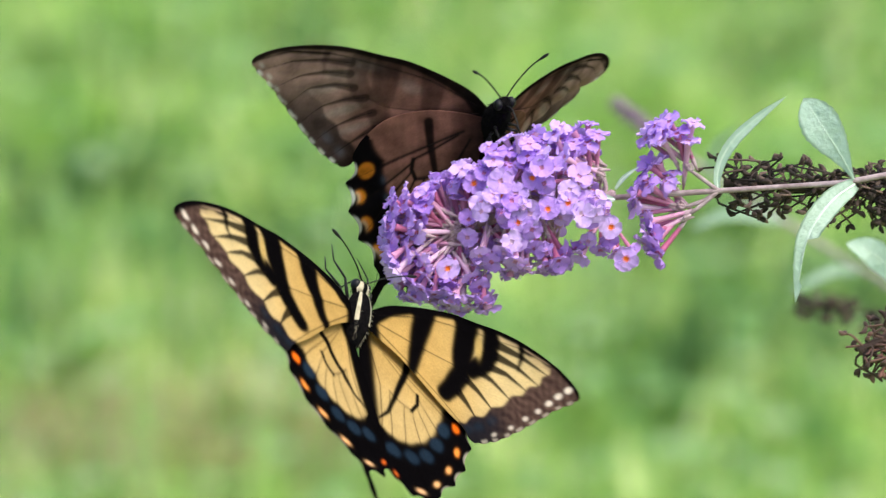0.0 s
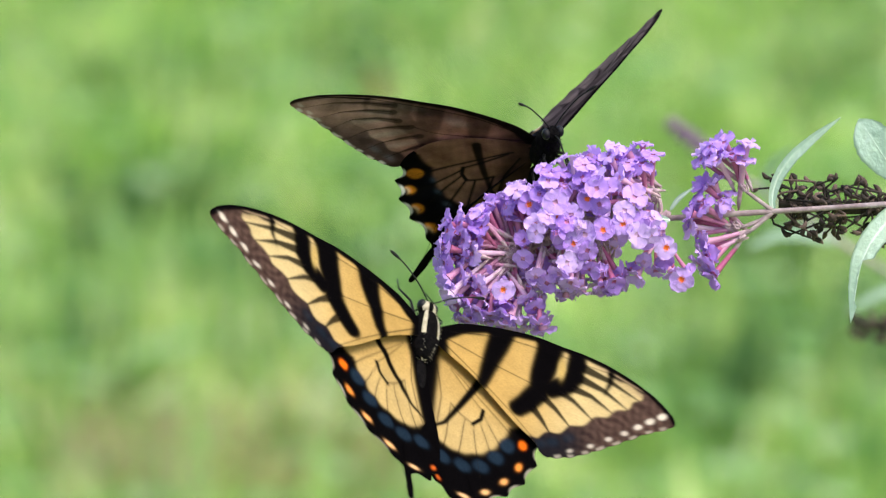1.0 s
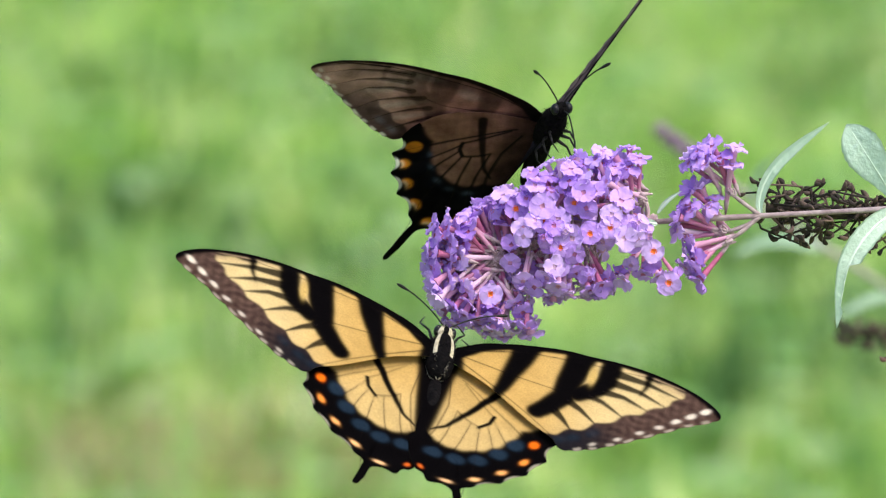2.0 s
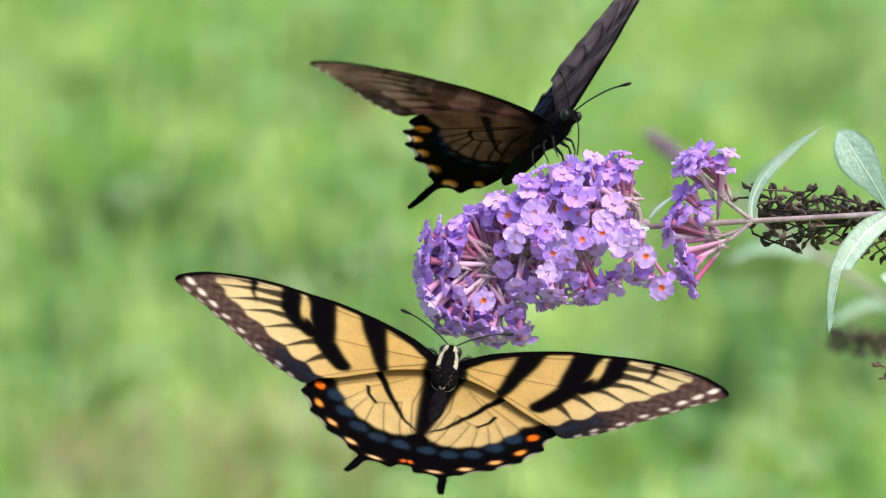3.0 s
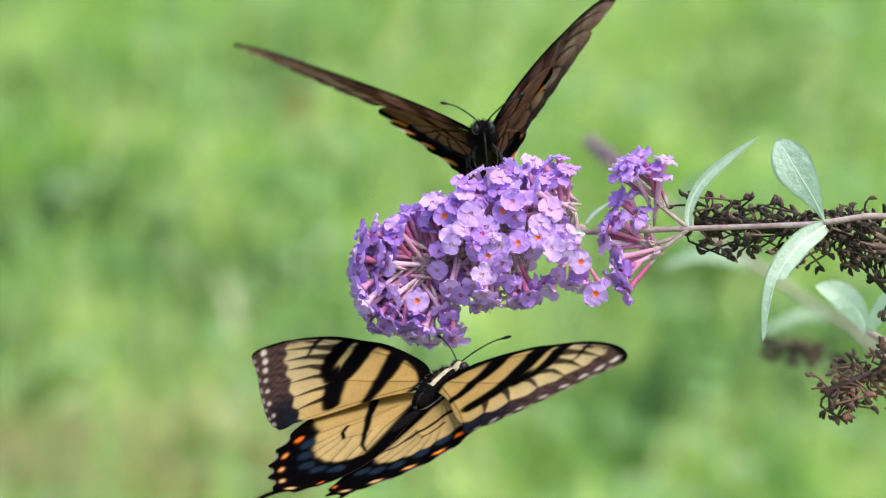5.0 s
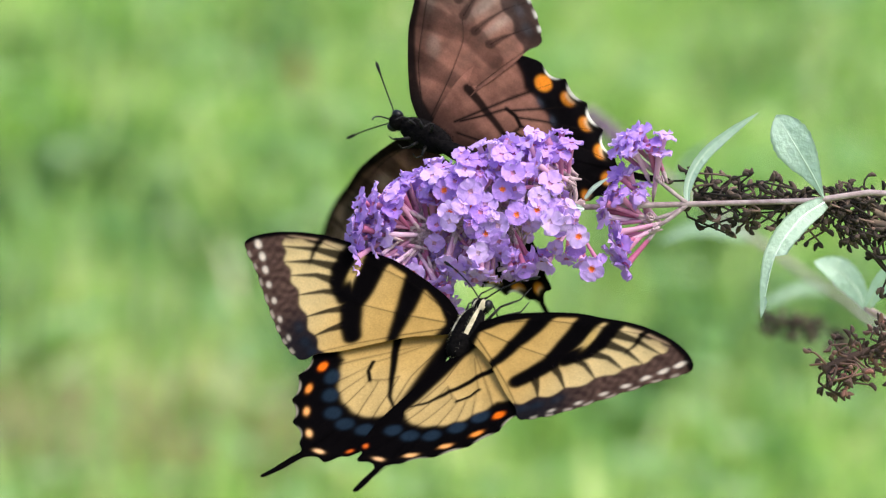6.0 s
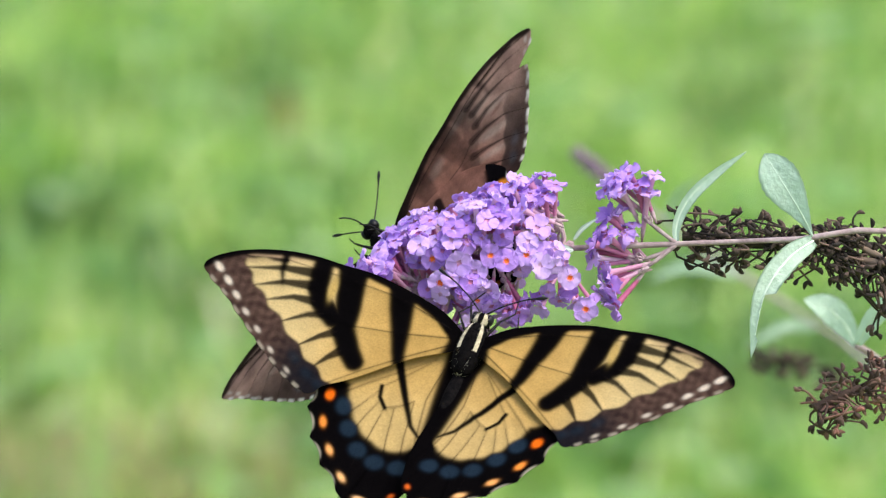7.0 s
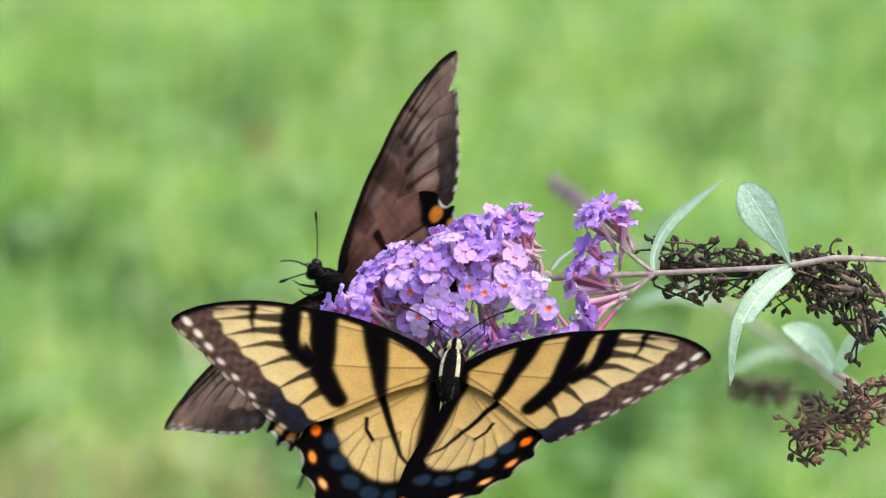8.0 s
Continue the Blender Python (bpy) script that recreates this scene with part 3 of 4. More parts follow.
side_cluster("flower_cluster", (55.8, 0.5, 3.7), left_spots, "small cluster of lavender florets beside the stem", 5)
down_spots = [(-8.8, -1, -1.5, 1), (-9.6, 0, -4.6, 1), (-8.4, -1.5, -6.9, 1), (-7.3, -1, -9.0, 1), (-10.3, 0.5, -6.4, 1), (-9.4, 1.5, -3, 1), (-8.6, -2, -4.4, 0)]
side_cluster("flower_cluster", (57.0, -0.5, 2.2), down_spots, "small lower cluster of lavender florets", 6)
stem_part("flower_stalk", [(63.3, 0, 7.2), (60.2, 0.2, 5.2), (55.8, 0.5, 3.7)], 0.0005, 0.0004, STEM, count=8)
stem_part("flower_stalk", [(63.3, 0, 7.2), (60.2, -0.3, 9.6), (57.3, -0.5, 11.8)], 0.0005, 0.0004, STEM, count=8)
stem_part("flower_stalk", [(63.3, 0, 7.2), (60, -0.3, 4.4), (57.0, -0.5, 2.2)], 0.0005, 0.0004, STEM, count=8)


# ---- dried flower heads ----
def dried_head(points, radius, count, seed, label, curl=1.0, mat=None):
    """A spent panicle: an axis with crooked stalks that end in split capsules."""
    rng = random.Random(seed)
    n = 60
    p = spline([at(*q) for q in points], n)
    bm = bmesh.new()
    tube(bm, p, np.linspace(0.0011, 0.0006, n), 7)
    for _ in range(count):
        i = rng.randrange(2, n - 1)
        d = Vector(p[i + 1] - p[i - 1]).normalized()
        o = Vector([rng.gauss(0, 1) for _ in range(3)])
        o = (o - d * o.dot(d)).normalized()
        reach = radius * 0.001 * rng.uniform(0.45, 1.1)
        a = Vector(p[i])
        b = a + o * reach * 0.55 + d * rng.uniform(-0.8, 0.8) * reach + Vector([rng.uniform(-0.2, 0.2) * reach for _ in range(3)])
        c = a + o * reach + d * rng.uniform(-0.9, 0.9) * reach * curl + Vector((0, 0, -reach * 0.15))
        tube(bm, spline([a, b, c], 7), np.linspace(0.00036, 0.00022, 7), 5)
        e = (c - b).normalized()
        for k in range(rng.choice((1, 2, 2, 3))):
            w = (e + Vector([rng.uniform(-0.9, 0.9) for _ in range(3)])).normalized()
            ln = rng.uniform(0.0014, 0.0026)
            side = w.orthogonal() * ln * 0.18
            tube(bm, spline([c, c + w * ln * 0.5 + side, c + w * ln], 5), [0.00022, 0.00046, 0.00058, 0.00042, 0.00014], 6)
    return on_bush("dried_flower_head", bm, mat or DRIED, label)


dried_head([(64.5, 9, 9.0), (72, 9, 8.6), (84, 10, 7.2), (96, 11, 6.6), (104, 12, 4)], 6.6, 180, 31, "dark brown dried flower head behind the stem")
dried_head([(101, 13, 9.5), (106, 13, 6.5), (109, 14, 1), (111, 15, -7)], 5.6, 74, 32, "dark brown drooping dried flower head")
dried_head([(94, 26, -29), (99, 27, -26.5), (107, 29, -23.5), (119, 32, -19)], 6.4, 84, 33, "reddish brown dried flower head with open capsules", 0.6, DRIED_RED)
dried_head([(80, 520, -18.2), (86, 520, -19.5), (93, 522, -20)], 3.0, 46, 34, "blurred dark dried flower head further back")
dried_head([(96, 522, -20.5), (98, 522, -25), (98, 522, -29)], 2.4, 16, 35, "blurred dried flower stalk further back")
stem_part("stem", [(104, 12, 4), (120, 14, 2), (180, 40, -40), (Vector((0.38, 0.12, 0.5)),), root_top], 0.0008, 0.003, WOOD, "brown stem of the dried heads", 50)
stem_part("stem", [(101, 13, 9.5), (104, 12.5, 7), (112, 13, 3)], 0.0007, 0.0008, WOOD, count=10)
stem_part("stem", [(119, 32, -19), (140, 38, -21), (200, 60, -80), (Vector((0.42, 0.14, 0.4)),), root_top], 0.0008, 0.003, WOOD, "brown stem of the dried heads", 50)

# a second shoot behind, out of focus
stem_part("stem", [(50, 850, 18), (61, 850, 10.5), (75, 850, 1), (90, 850, -9), (108, 850, -22), (150, 300, -70), (Vector((0.44, 0.18, 0.4)),), root_top], 0.0008, 0.003, FAR_STEM, "soft mauve-grey stem of a second shoot", 60)


def bud_head(points, radius, count, seed, label):
    rng = random.Random(seed)
    n = 40
    p = spline([at(*q) for q in points], n)
    bm = bmesh.new()
    tube(bm, p, 0.0006, 6)
    for _ in range(count):
        i = rng.randrange(1, n - 1)
        u = i / n
        d = Vector(p[i + 1] - p[i - 1]).normalized()
        o = Vector([rng.gauss(0, 1) for _ in range(3)])
        o = (o - d * o.dot(d)).normalized()
        reach = radius * 0.001 * rng.uniform(0.5, 1.0) * math.sin(math.pi * (0.15 + 0.75 * u)) ** 0.6
        a, c = Vector(p[i]), Vector(p[i]) + o * reach - d * reach * 0.7
        tube(bm, [a, (a + c) / 2, c, c + (c - a).normalized() * 0.0008], [0.0003, 0.0005, 0.0008, 0.0003], 5)
    return on_bush("bud_head", bm, BUD, label)


bud_head([(40.5, 850, 26.0), (43, 850, 24.2), (46.4, 850, 21.5), (51, 850, 17.4)], 2.5, 120, 41, "blurred mauve panicle still in bud")
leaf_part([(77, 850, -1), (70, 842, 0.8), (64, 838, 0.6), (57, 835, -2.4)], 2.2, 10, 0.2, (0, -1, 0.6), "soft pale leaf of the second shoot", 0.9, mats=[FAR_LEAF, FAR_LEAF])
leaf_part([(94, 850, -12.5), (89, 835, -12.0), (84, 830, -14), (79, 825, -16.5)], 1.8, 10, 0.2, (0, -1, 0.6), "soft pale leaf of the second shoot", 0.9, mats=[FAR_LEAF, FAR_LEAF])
leaf_part([(103.5, 170, -15.5), (100.5, 168, -10.5), (97, 165, -7.2), (91.5, 160, -5.2)], 3.4, 10, 0.2, (-0.3, -1, 0.4), "pale rounded leaf of the second shoot", 1.2)
leaf_part([(103.5, 110, -15), (107, 105, -9), (112, 100, -4), (119, 95, 0)], 2.4, 20, 0.3, (0.3, -1, 0.2), "pale slim leaf of the second shoot", 0.9)
stem_part("stem", [(103.5, 150, -15.3), (110, 170, -20), (122, 220, -34), (150, 300, -70)], 0.0008, 0.0015, STEM, count=20)


# ---- butterflies ----
FORE_EDGE = [(0, 2.2), (5.3, 6.0), (11, 8.3), (17, 10.2), (23.5, 11.8), (30, 12.4), (36.5, 13.2), (43, 13.2), (50, 12.1), (56.6, 9.8), (60.3, 7.0)]
FORE_OUTER = [(59.6, 4.4), (54.5, 0.2), (48.4, -5.8), (42.3, -11.6), (36.9, -16.2), (31.8, -19.1)]
FORE_TORN = [(59.8, 4.6), (57.6, 2.9), (55.2, 3.4), (52.2, 4.6), (49.6, 4.0), (50.0, 2.2), (52.2, 0.6), (52.8, -1.2), (48.4, -5.8), (42.3, -11.6), (36.9, -16.2), (31.8, -19.1)]
FORE_INNER = [(29.2, -19.0), (27, -16.8), (21.4, -13.8), (10, -6.4), (0, -1.5)]
HIND_OUTER = [(30.6, -12.8), (31.0, -19.6), (29.0, -27.0), (25.4, -33.8), (20.6, -39.8)]
HIND_EDGE = [(0, 0), (7, 1.0), (16, 0.8), (24, -2.0), (28.6, -7.0), (30.2, -10.5)]
HIND_TAIL = [(18.9, -42.2), (19.0, -45.4), (19.9, -48.2), (21.4, -50.6), (22.8, -52.6), (22.7, -53.6), (21.8, -53.5), (20.6, -51.5), (19.3, -49.0), (18.3, -46.4), (17.0, -44.0)]
HIND_INNER = [(14.4, -43.2), (11.7, -44.4), (9.6, -41.6), (7.2, -40.4), (3.6, -34), (1.2, -26), (0.1, -14), (0, -4)]
YELLOW, PALE_YELLOW, BLACK, BROWN = (0.54, 0.345, 0.108), (0.56, 0.40, 0.165), (0.003, 0.0026, 0.003), (0.052, 0.030, 0.025)
DUSK = (0.39, 0.18, 0.13)
CREAM, BLUE = (0.60, 0.45, 0.22), (0.015, 0.029, 0.048)


def away(x, y, line):
    """Distance to a line of points, how far along it lies, and the side (positive to its left)."""
    best = np.full(x.shape, 1e9)
    along, side = np.zeros(x.shape), np.ones(x.shape)
    line = np.array(line, float)
    total = len(line) - 1
    for i in range(total):
        a, d = line[i], line[i + 1] - line[i]
        u = np.clip(((x - a[0]) * d[0] + (y - a[1]) * d[1]) / (d @ d), 0, 1)
        dx, dy = x - a[0] - u * d[0], y - a[1] - u * d[1]
        r = np.hypot(dx, dy)
        hit = r < best
        best[hit] = r[hit]
        along[hit] = ((i + u) / total)[hit]
        side[hit] = np.sign(d[0] * dy - d[1] * dx)[hit]
    return best, along, side


def soft(v, edge=0.25):
    return 1 / (1 + np.exp(-np.clip(v / edge * 2.2, -30, 30)))


def lay(col, mask, colour, amount=1.0):
    m = (mask * amount)[:, None]
    col[:] = col * (1 - m) + np.array(colour) * m


def bar(x, y, line, w0, w1, edge=0.25):
    d, u, _ = away(x, y, line)
    return soft(w0 + (w1 - w0) * u - d, edge)


def spot(x, y, cx, cy, rx, ry, turn=0.0, edge=0.3):
    c, s = math.cos(turn), math.sin(turn)
    u, v = (x - cx) * c + (y - cy) * s, -(x - cx) * s + (y - cy) * c
    return soft((1 - np.hypot(u / rx, v / ry)) * min(rx, ry), edge)


FORE_VEINS = [
    [(36.5, 9.0), (43, 8.8), (50.5, 7.4), (57.4, 4.0)],
    [(36.0, 6.0), (42, 5.6), (47.7, 3.8), (53.6, -0.8)],
    [(34.0, 2.5), (39, 2.6), (44.5, 0.8), (49.0, -5.2)],
    [(30.5, 0.2), (35, -0.9), (40.0, -3.6), (44.4, -9.6)],
    [(27.5, -3.5), (31, -5.4), (35.2, -8.6), (39.4, -14.0)],
    [(25.5, -7.8), (28, -10.0), (30.5, -12.8), (34.2, -17.4)],
    [(42.5, 10.6), (52, 9.8), (59.0, 6.6)],
    [(2, 0.5), (14, -1.0), (24, -1.5), (29.5, 0.2)],
    [(3, 2.5), (16, 7.2), (30, 9.4), (42, 10.8), (54, 9.9)],
    [(2, -1), (11, -6), (20, -11.5), (28, -17.0)],
]
HIND_VEINS = [
    [(5, -4), (12, -8), (19, -12), (30.6, -19.4)],
    [(15.6, -13), (20, -18), (25, -23.5), (28.8, -26.8)],
    [(15.4, -15.5), (18.5, -21), (22, -28.5), (25.2, -33.6)],
    [(14.2, -17.4), (16, -24), (18.6, -34), (19.4, -42), (20.6, -48)],
    [(12, -17), (12.3, -25), (12, -34), (11.8, -43.2)],
    [(8, -15), (8.6, -24), (8.4, -33), (7.6, -39.6)],
    [(3, -6), (5.5, -14), (6, -24), (5, -33)],
    [(6, -5), (11, -9), (15.6, -12.3), (15.5, -15), (14.1, -17.4), (12, -17), (8, -15)],
]


def margin_bands(x, y):
    """Share of the outer band of the forewing and of the hindwing."""
    d, u, s = away(x, y, [(52.6, 14), (51.2, 8.6), (49.2, 5.2), (45.8, 1.7), (41.8, -2.0), (37.3, -6.6), (32.8, -10.9), (28.4, -14.4), (25.0, -17.0)])
    fore = soft(d * s - 0.42 * np.cos(u * 2 * np.pi * 6.5 + 0.6), 0.3)
    d, u, s = away(x, y, [(26.8, -8.0), (22.8, -13.0), (21.2, -19), (19, -23), (15.4, -26.2), (11, -28), (6.4, -26.6), (0, -24.5)])
    return fore, soft(d * s - 0.5 * np.abs(np.sin(u * np.pi * 7)) + 0.3, 0.5)


def fore_pattern(x, y, form, under):
    col = np.empty((len(x), 3))
    band, _ = margin_bands(x, y)
    costa, along, _ = away(x, y, FORE_EDGE)
    vein = np.zeros(len(x))
    for k, v in enumerate(FORE_VEINS):
        vein = np.maximum(vein, bar(x, y, v, 1.15 if k < 6 else 0.5 if k == 6 else 0.12, -0.35 if k < 6 else 0.05, 0.2))
    stripes = np.zeros(len(x))
    for line, w0, w1 in (([(15.6, 10), (15.0, 5), (14.0, 0), (13.2, -5), (12, -10)], 3.4, 1.2), ([(27.4, 11), (27.2, 7.5), (26.6, 2.5), (26.4, -2.6), (23.8, -7.4), (22.0, -9.8)], 3.5, 2.3), ([(34.4, 11), (34.2, 5.5), (32.4, 2.2), (29.0, -0.6)], 2.4, 2.5), ([(43.0, 12), (43.0, 8), (42.2, 5.0)], 1.0, 0.2), ([(0, 0), (2.2, -5), (2.4, -10)], 3.0, 1.2), ([(0, 2), (6, 5.4)], 2.4, 1.2)):
        stripes = np.maximum(stripes, bar(x, y, line, w0, w1, 0.42))
    rim, turns, _ = away(x, y, FORE_OUTER)
    ticks = soft(0.75 - rim, 0.2) * soft(np.abs(np.sin(turns * np.pi * 8)) - 0.75, 0.15)
    edge = soft(1.35 + 3.0 * np.exp(-x / 9) - costa, 0.3)
    spots = [(57.0, 6.3), (54.3, 3.6), (51.6, 0.5), (48.5, -3.0), (44.9, -6.6), (40.8, -10.8), (36.0, -14.8)]
    if form == "tiger":
        col[:] = YELLOW
        lay(col, soft(x - 30, 8), (0.66, 0.51, 0.25))
        lay(col, spot(x, y, 48, 11.0, 8, 1.7, -0.15, 0.9), (0.24, 0.15, 0.11), 0.8)
        lay(col, vein, BLACK, 0.92)
        lay(col, stripes, BLACK)
        lay(col, spot(x, y, 31.0, 6.2, 0.95, 2.7, 0.05, 0.3), (0.56, 0.39, 0.13))
        lay(col, band, BROWN)
        dust = 0.5 + 0.4 * np.sin(1.7 * x + 1.3 * y) * np.sin(1.1 * y - 1.4 * x + 1.0) + 0.4 * np.sin(0.7 * x + 2.3 * y + 2 * np.sin(0.9 * x)) * np.sin(0.8 * y - 0.5 * x)
        dust = np.clip(dust, 0, 1)
        lay(col, band * dust, (0.15, 0.09, 0.068), 0.6)
        lay(col, band * spot(x, y, 31, -16.5, 10, 6, 0.8, 3), (0.008, 0.009, 0.013), 0.95)
        for a, b in ((35.2, -11.4), (31.6, -14.6), (28.6, -16.6)):
            lay(col, spot(x, y, a, b, 1.5, 1.0, 0.75, 0.6), BLUE, 0.45)
        lay(col, spot(x, y, 47.6, 9.4, 2.0, 0.85, -0.1) * 0.8, CREAM)
        lay(col, edge, BLACK)
        for k, (a, b) in enumerate(spots):
            lay(col, spot(x, y, a, b, 1.3 - 0.08 * k, 0.72 - 0.05 * k, 0.75, 0.22), (0.80, 0.70, 0.58), 0.95 - 0.06 * k)
        lay(col, ticks, (0.75, 0.66, 0.52), 0.4)
        if under:
            lay(col, np.ones(len(x)), (0.9, 0.72, 0.4), 0.28)
    elif under:
        col[:] = DUSK
        blotch = 0.5 + 0.5 * np.sin(0.62 * x + 0.4 * y) * np.sin(0.55 * y - 0.33 * x + 1.0) + 0.35 * np.sin(1.9 * x + 0.6 * y) * np.sin(1.3 * y - 1.1 * x)
        lay(col, np.clip(blotch, 0, 1), (0.18, 0.10, 0.078), 0.5)
        lay(col, soft(x - 33, 6), (0.46, 0.30, 0.245), 0.85)
        # pale rubbed patches between the veins beyond the cell
        for a, b, rx, ry, turn, amount in ((33.5, 9.0, 4.6, 1.3, 0.1, 0.6), (38.5, 5.6, 3.6, 1.2, -0.1, 0.5), (41.0, 1.2, 4.2, 1.1, -0.35, 0.55), (35.0, -4.0, 4.4, 1.2, -0.5, 0.6), (31.0, -8.4, 3.6, 1.0, -0.6, 0.45), (20.5, 5.0, 3.0, 1.6, 0.3, 0.35)):
            lay(col, spot(x, y, a, b, rx, ry, turn, 0.7), (0.60, 0.48, 0.40), amount)
        lay(col, vein, (0.022, 0.014, 0.013), 0.7)
        lay(col, stripes, (0.020, 0.013, 0.012), 0.5)
        lay(col, spot(x, y, 26, 9, 13, 3.2, 0.12, 1.6), (0.030, 0.019, 0.017), 0.65)
        lay(col, band * soft(-2 - y, 4), (0.036, 0.026, 0.026), 0.85)
        for a, b in ((36.2, -12.0), (32.2, -15.2)):
            lay(col, spot(x, y, a, b, 1.7, 1.0, 0.75, 0.6), (0.14, 0.15, 0.18), 0.45)
        lay(col, soft(8 - x, 3), (0.010, 0.008, 0.008), 0.9)
        lay(col, edge, (0.010, 0.008, 0.008), 0.95)
        for k, (a, b) in enumerate(spots):
            lay(col, spot(x, y, a + 0.9, b - 0.9, 0.95, 0.5, 0.75, 0.2), (0.70, 0.62, 0.55), 0.75)
        lay(col, ticks, (0.92, 0.89, 0.82), 0.95)
    else:
        col[:] = (0.10, 0.076, 0.084)
        lay(col, soft(x - 20, 10), (0.27, 0.215, 0.225), 0.8)
        for a, b, rx, turn in ((28, 6.5, 3.0, 0.2), (33, 4.0, 2.6, -0.1), (40, 2.0, 2.4, -0.3)):
            lay(col, spot(x, y, a, b, rx, 0.35, turn, 0.25), (0.5, 0.46, 0.46), 0.6)
        lay(col, vein, BLACK, 0.6)
        lay(col, stripes, BLACK, 0.5)
        lay(col, edge, BLACK, 0.9)
        for a, b in spots:
            lay(col, spot(x, y, a, b, 0.9, 0.6, -0.5), (0.5, 0.42, 0.34), 0.7)
    return col


def hind_pattern(x, y, form, under):
    col = np.empty((len(x), 3))
    _, band = margin_bands(x, y)
    vein = np.zeros(len(x))
    for v in HIND_VEINS:
        vein = np.maximum(vein, bar(x, y, v, *((0.16, 0.30) if form == "tiger" else (0.34, 0.5)), 0.15))
    long_bar = bar(x, y, [(14.0, -2), (12.6, -7), (10.2, -14), (7.7, -20.8), (5.2, -23.8)], 1.2, 0.3, 0.25)
    cell = bar(x, y, [(15.7, -12.2), (15.6, -15.0), (14.0, -17.6)], 0.5, 0.45, 0.2)
    inner = soft((2.9 if form == "tiger" else 2.2) - 0.1 * y - x, 0.5)
    moons = [(26.6, -15.9, 1.9, 1.35, 1.5), (26.8, -22.8, 1.9, 0.95, 1.3), (24.0, -29.6, 1.9, 0.9, 1.08), (20.0, -36.2, 1.9, 0.85, 0.9), (15.0, -41.2, 1.8, 0.8, 0.2), (8.3, -39.4, 1.0, 0.7, -0.7), (5.5, -31.0, 1.2, 0.8, 1.3)]
    blues = [(23.0, -18.3, 1.25), (21.0, -23.6, 1.0), (18.0, -28.6, 0.75), (13.7, -31.2, 0.2), (8.5, -31.8, -0.1)]
    rim, turns, _ = away(x, y, HIND_OUTER)
    notch = soft(np.abs(np.sin(turns * np.pi * 4)) - 0.62, 0.2)
    deep = (1.2 if form == "tiger" else 2.2) * np.abs(np.sin(turns * np.pi * 4))
    if form == "tiger":
        col[:] = PALE_YELLOW
        lay(col, soft(y + 14, 5), YELLOW, 0.8)
        lay(col, vein, (0.08, 0.05, 0.02), 0.6)
        lay(col, long_bar + cell, BLACK)
        lay(col, np.clip(band + inner, 0, 1), BLACK)
        for a, b, turn in blues:
            lay(col, spot(x, y, a, b, 2.1, 1.8, turn, 0.45), BLUE, 0.9)
        for k, (a, b, rx, ry, turn) in enumerate(moons[:6]):
            tint = [(0.92, 0.17, 0.01), (0.92, 0.30, 0.05), (0.92, 0.42, 0.13), (0.92, 0.50, 0.20), (0.92, 0.54, 0.26), (0.75, 0.14, 0.02)][k]
            lay(col, spot(x, y, a, b, rx * 0.74, ry * 0.76, turn, 0.25), tint)
        lay(col, soft(deep + 0.1 - rim, 0.15) * notch, (0.80, 0.72, 0.55), 0.45)
        if under:
            lay(col, np.ones(len(x)), (0.85, 0.68, 0.4), 0.2)
    elif under:
        col[:] = DUSK
        blotch = 0.5 + 0.5 * np.sin(0.62 * x + 0.4 * y) * np.sin(0.55 * y - 0.33 * x + 1.0) + 0.35 * np.sin(1.9 * x + 0.6 * y) * np.sin(1.3 * y - 1.1 * x)
        lay(col, np.clip(blotch, 0, 1), (0.20, 0.10, 0.075), 0.5)
        lay(col, soft(7 - x, 3), (0.012, 0.009, 0.009), 0.85)
        lay(col, vein, (0.016, 0.011, 0.010), 0.8)
        lay(col, long_bar + cell, (0.010, 0.008, 0.008), 0.95)
        lay(col, band, (0.007, 0.006, 0.007))
        for a, b, turn in blues:
            lay(col, spot(x, y, a + (12 - a) * 0.10, b + (-15 - b) * 0.10, 1.0, 0.6, turn, 0.5), (0.09, 0.11, 0.15), 0.55)
        for k, (a, b, rx, ry, turn) in enumerate(moons[:6]):
            out = math.hypot(a - 12, b + 15)
            ox, oy = (a - 12) / out, (b + 15) / out
            lay(col, spot(x, y, a, b, rx * (1.15 if k == 0 else 1.0), 2.0 if k == 0 else 1.45, turn, 0.25), (0.90, 0.30, 0.03))
            if k:
                lay(col, spot(x, y, a + ox * 0.7, b + oy * 0.7, rx * 0.75, 0.8, turn, 0.3), (0.85, 0.62, 0.40), 0.8)
                lay(col, spot(x, y, a + ox * 1.9, b + oy * 1.9, rx * 1.0, 1.25, turn, 0.25), (0.008, 0.007, 0.007), 0.95)
        lay(col, soft(deep * 0.8 + 0.3 - rim, 0.15) * notch, (0.92, 0.89, 0.82), 0.95)
    else:
        col[:] = (0.016, 0.014, 0.017)
        lay(col, spot(x, y, 17, -24, 13, 9, 0.5, 4), (0.014, 0.016, 0.024), 0.45)
        lay(col, spot(x, y, 17, -24, 12, 7, 0.9, 3), (0.045, 0.065, 0.105), 0.5)
        for a, b, turn in blues:
            lay(col, spot(x, y, a, b, 2.4, 1.9, turn, 0.8), (0.06, 0.10, 0.18), 0.8)
        for a, b, rx, ry, turn in moons:
            lay(col, spot(x, y, a, b, rx * 0.8, ry * 0.7, turn, 0.25), (0.6, 0.45, 0.28), 0.8)
        lay(col, soft(deep + 0.75 - rim, 0.15) * notch, (0.92, 0.89, 0.82), 0.95)
        lay(col, vein, BLACK, 0.6)
    return col


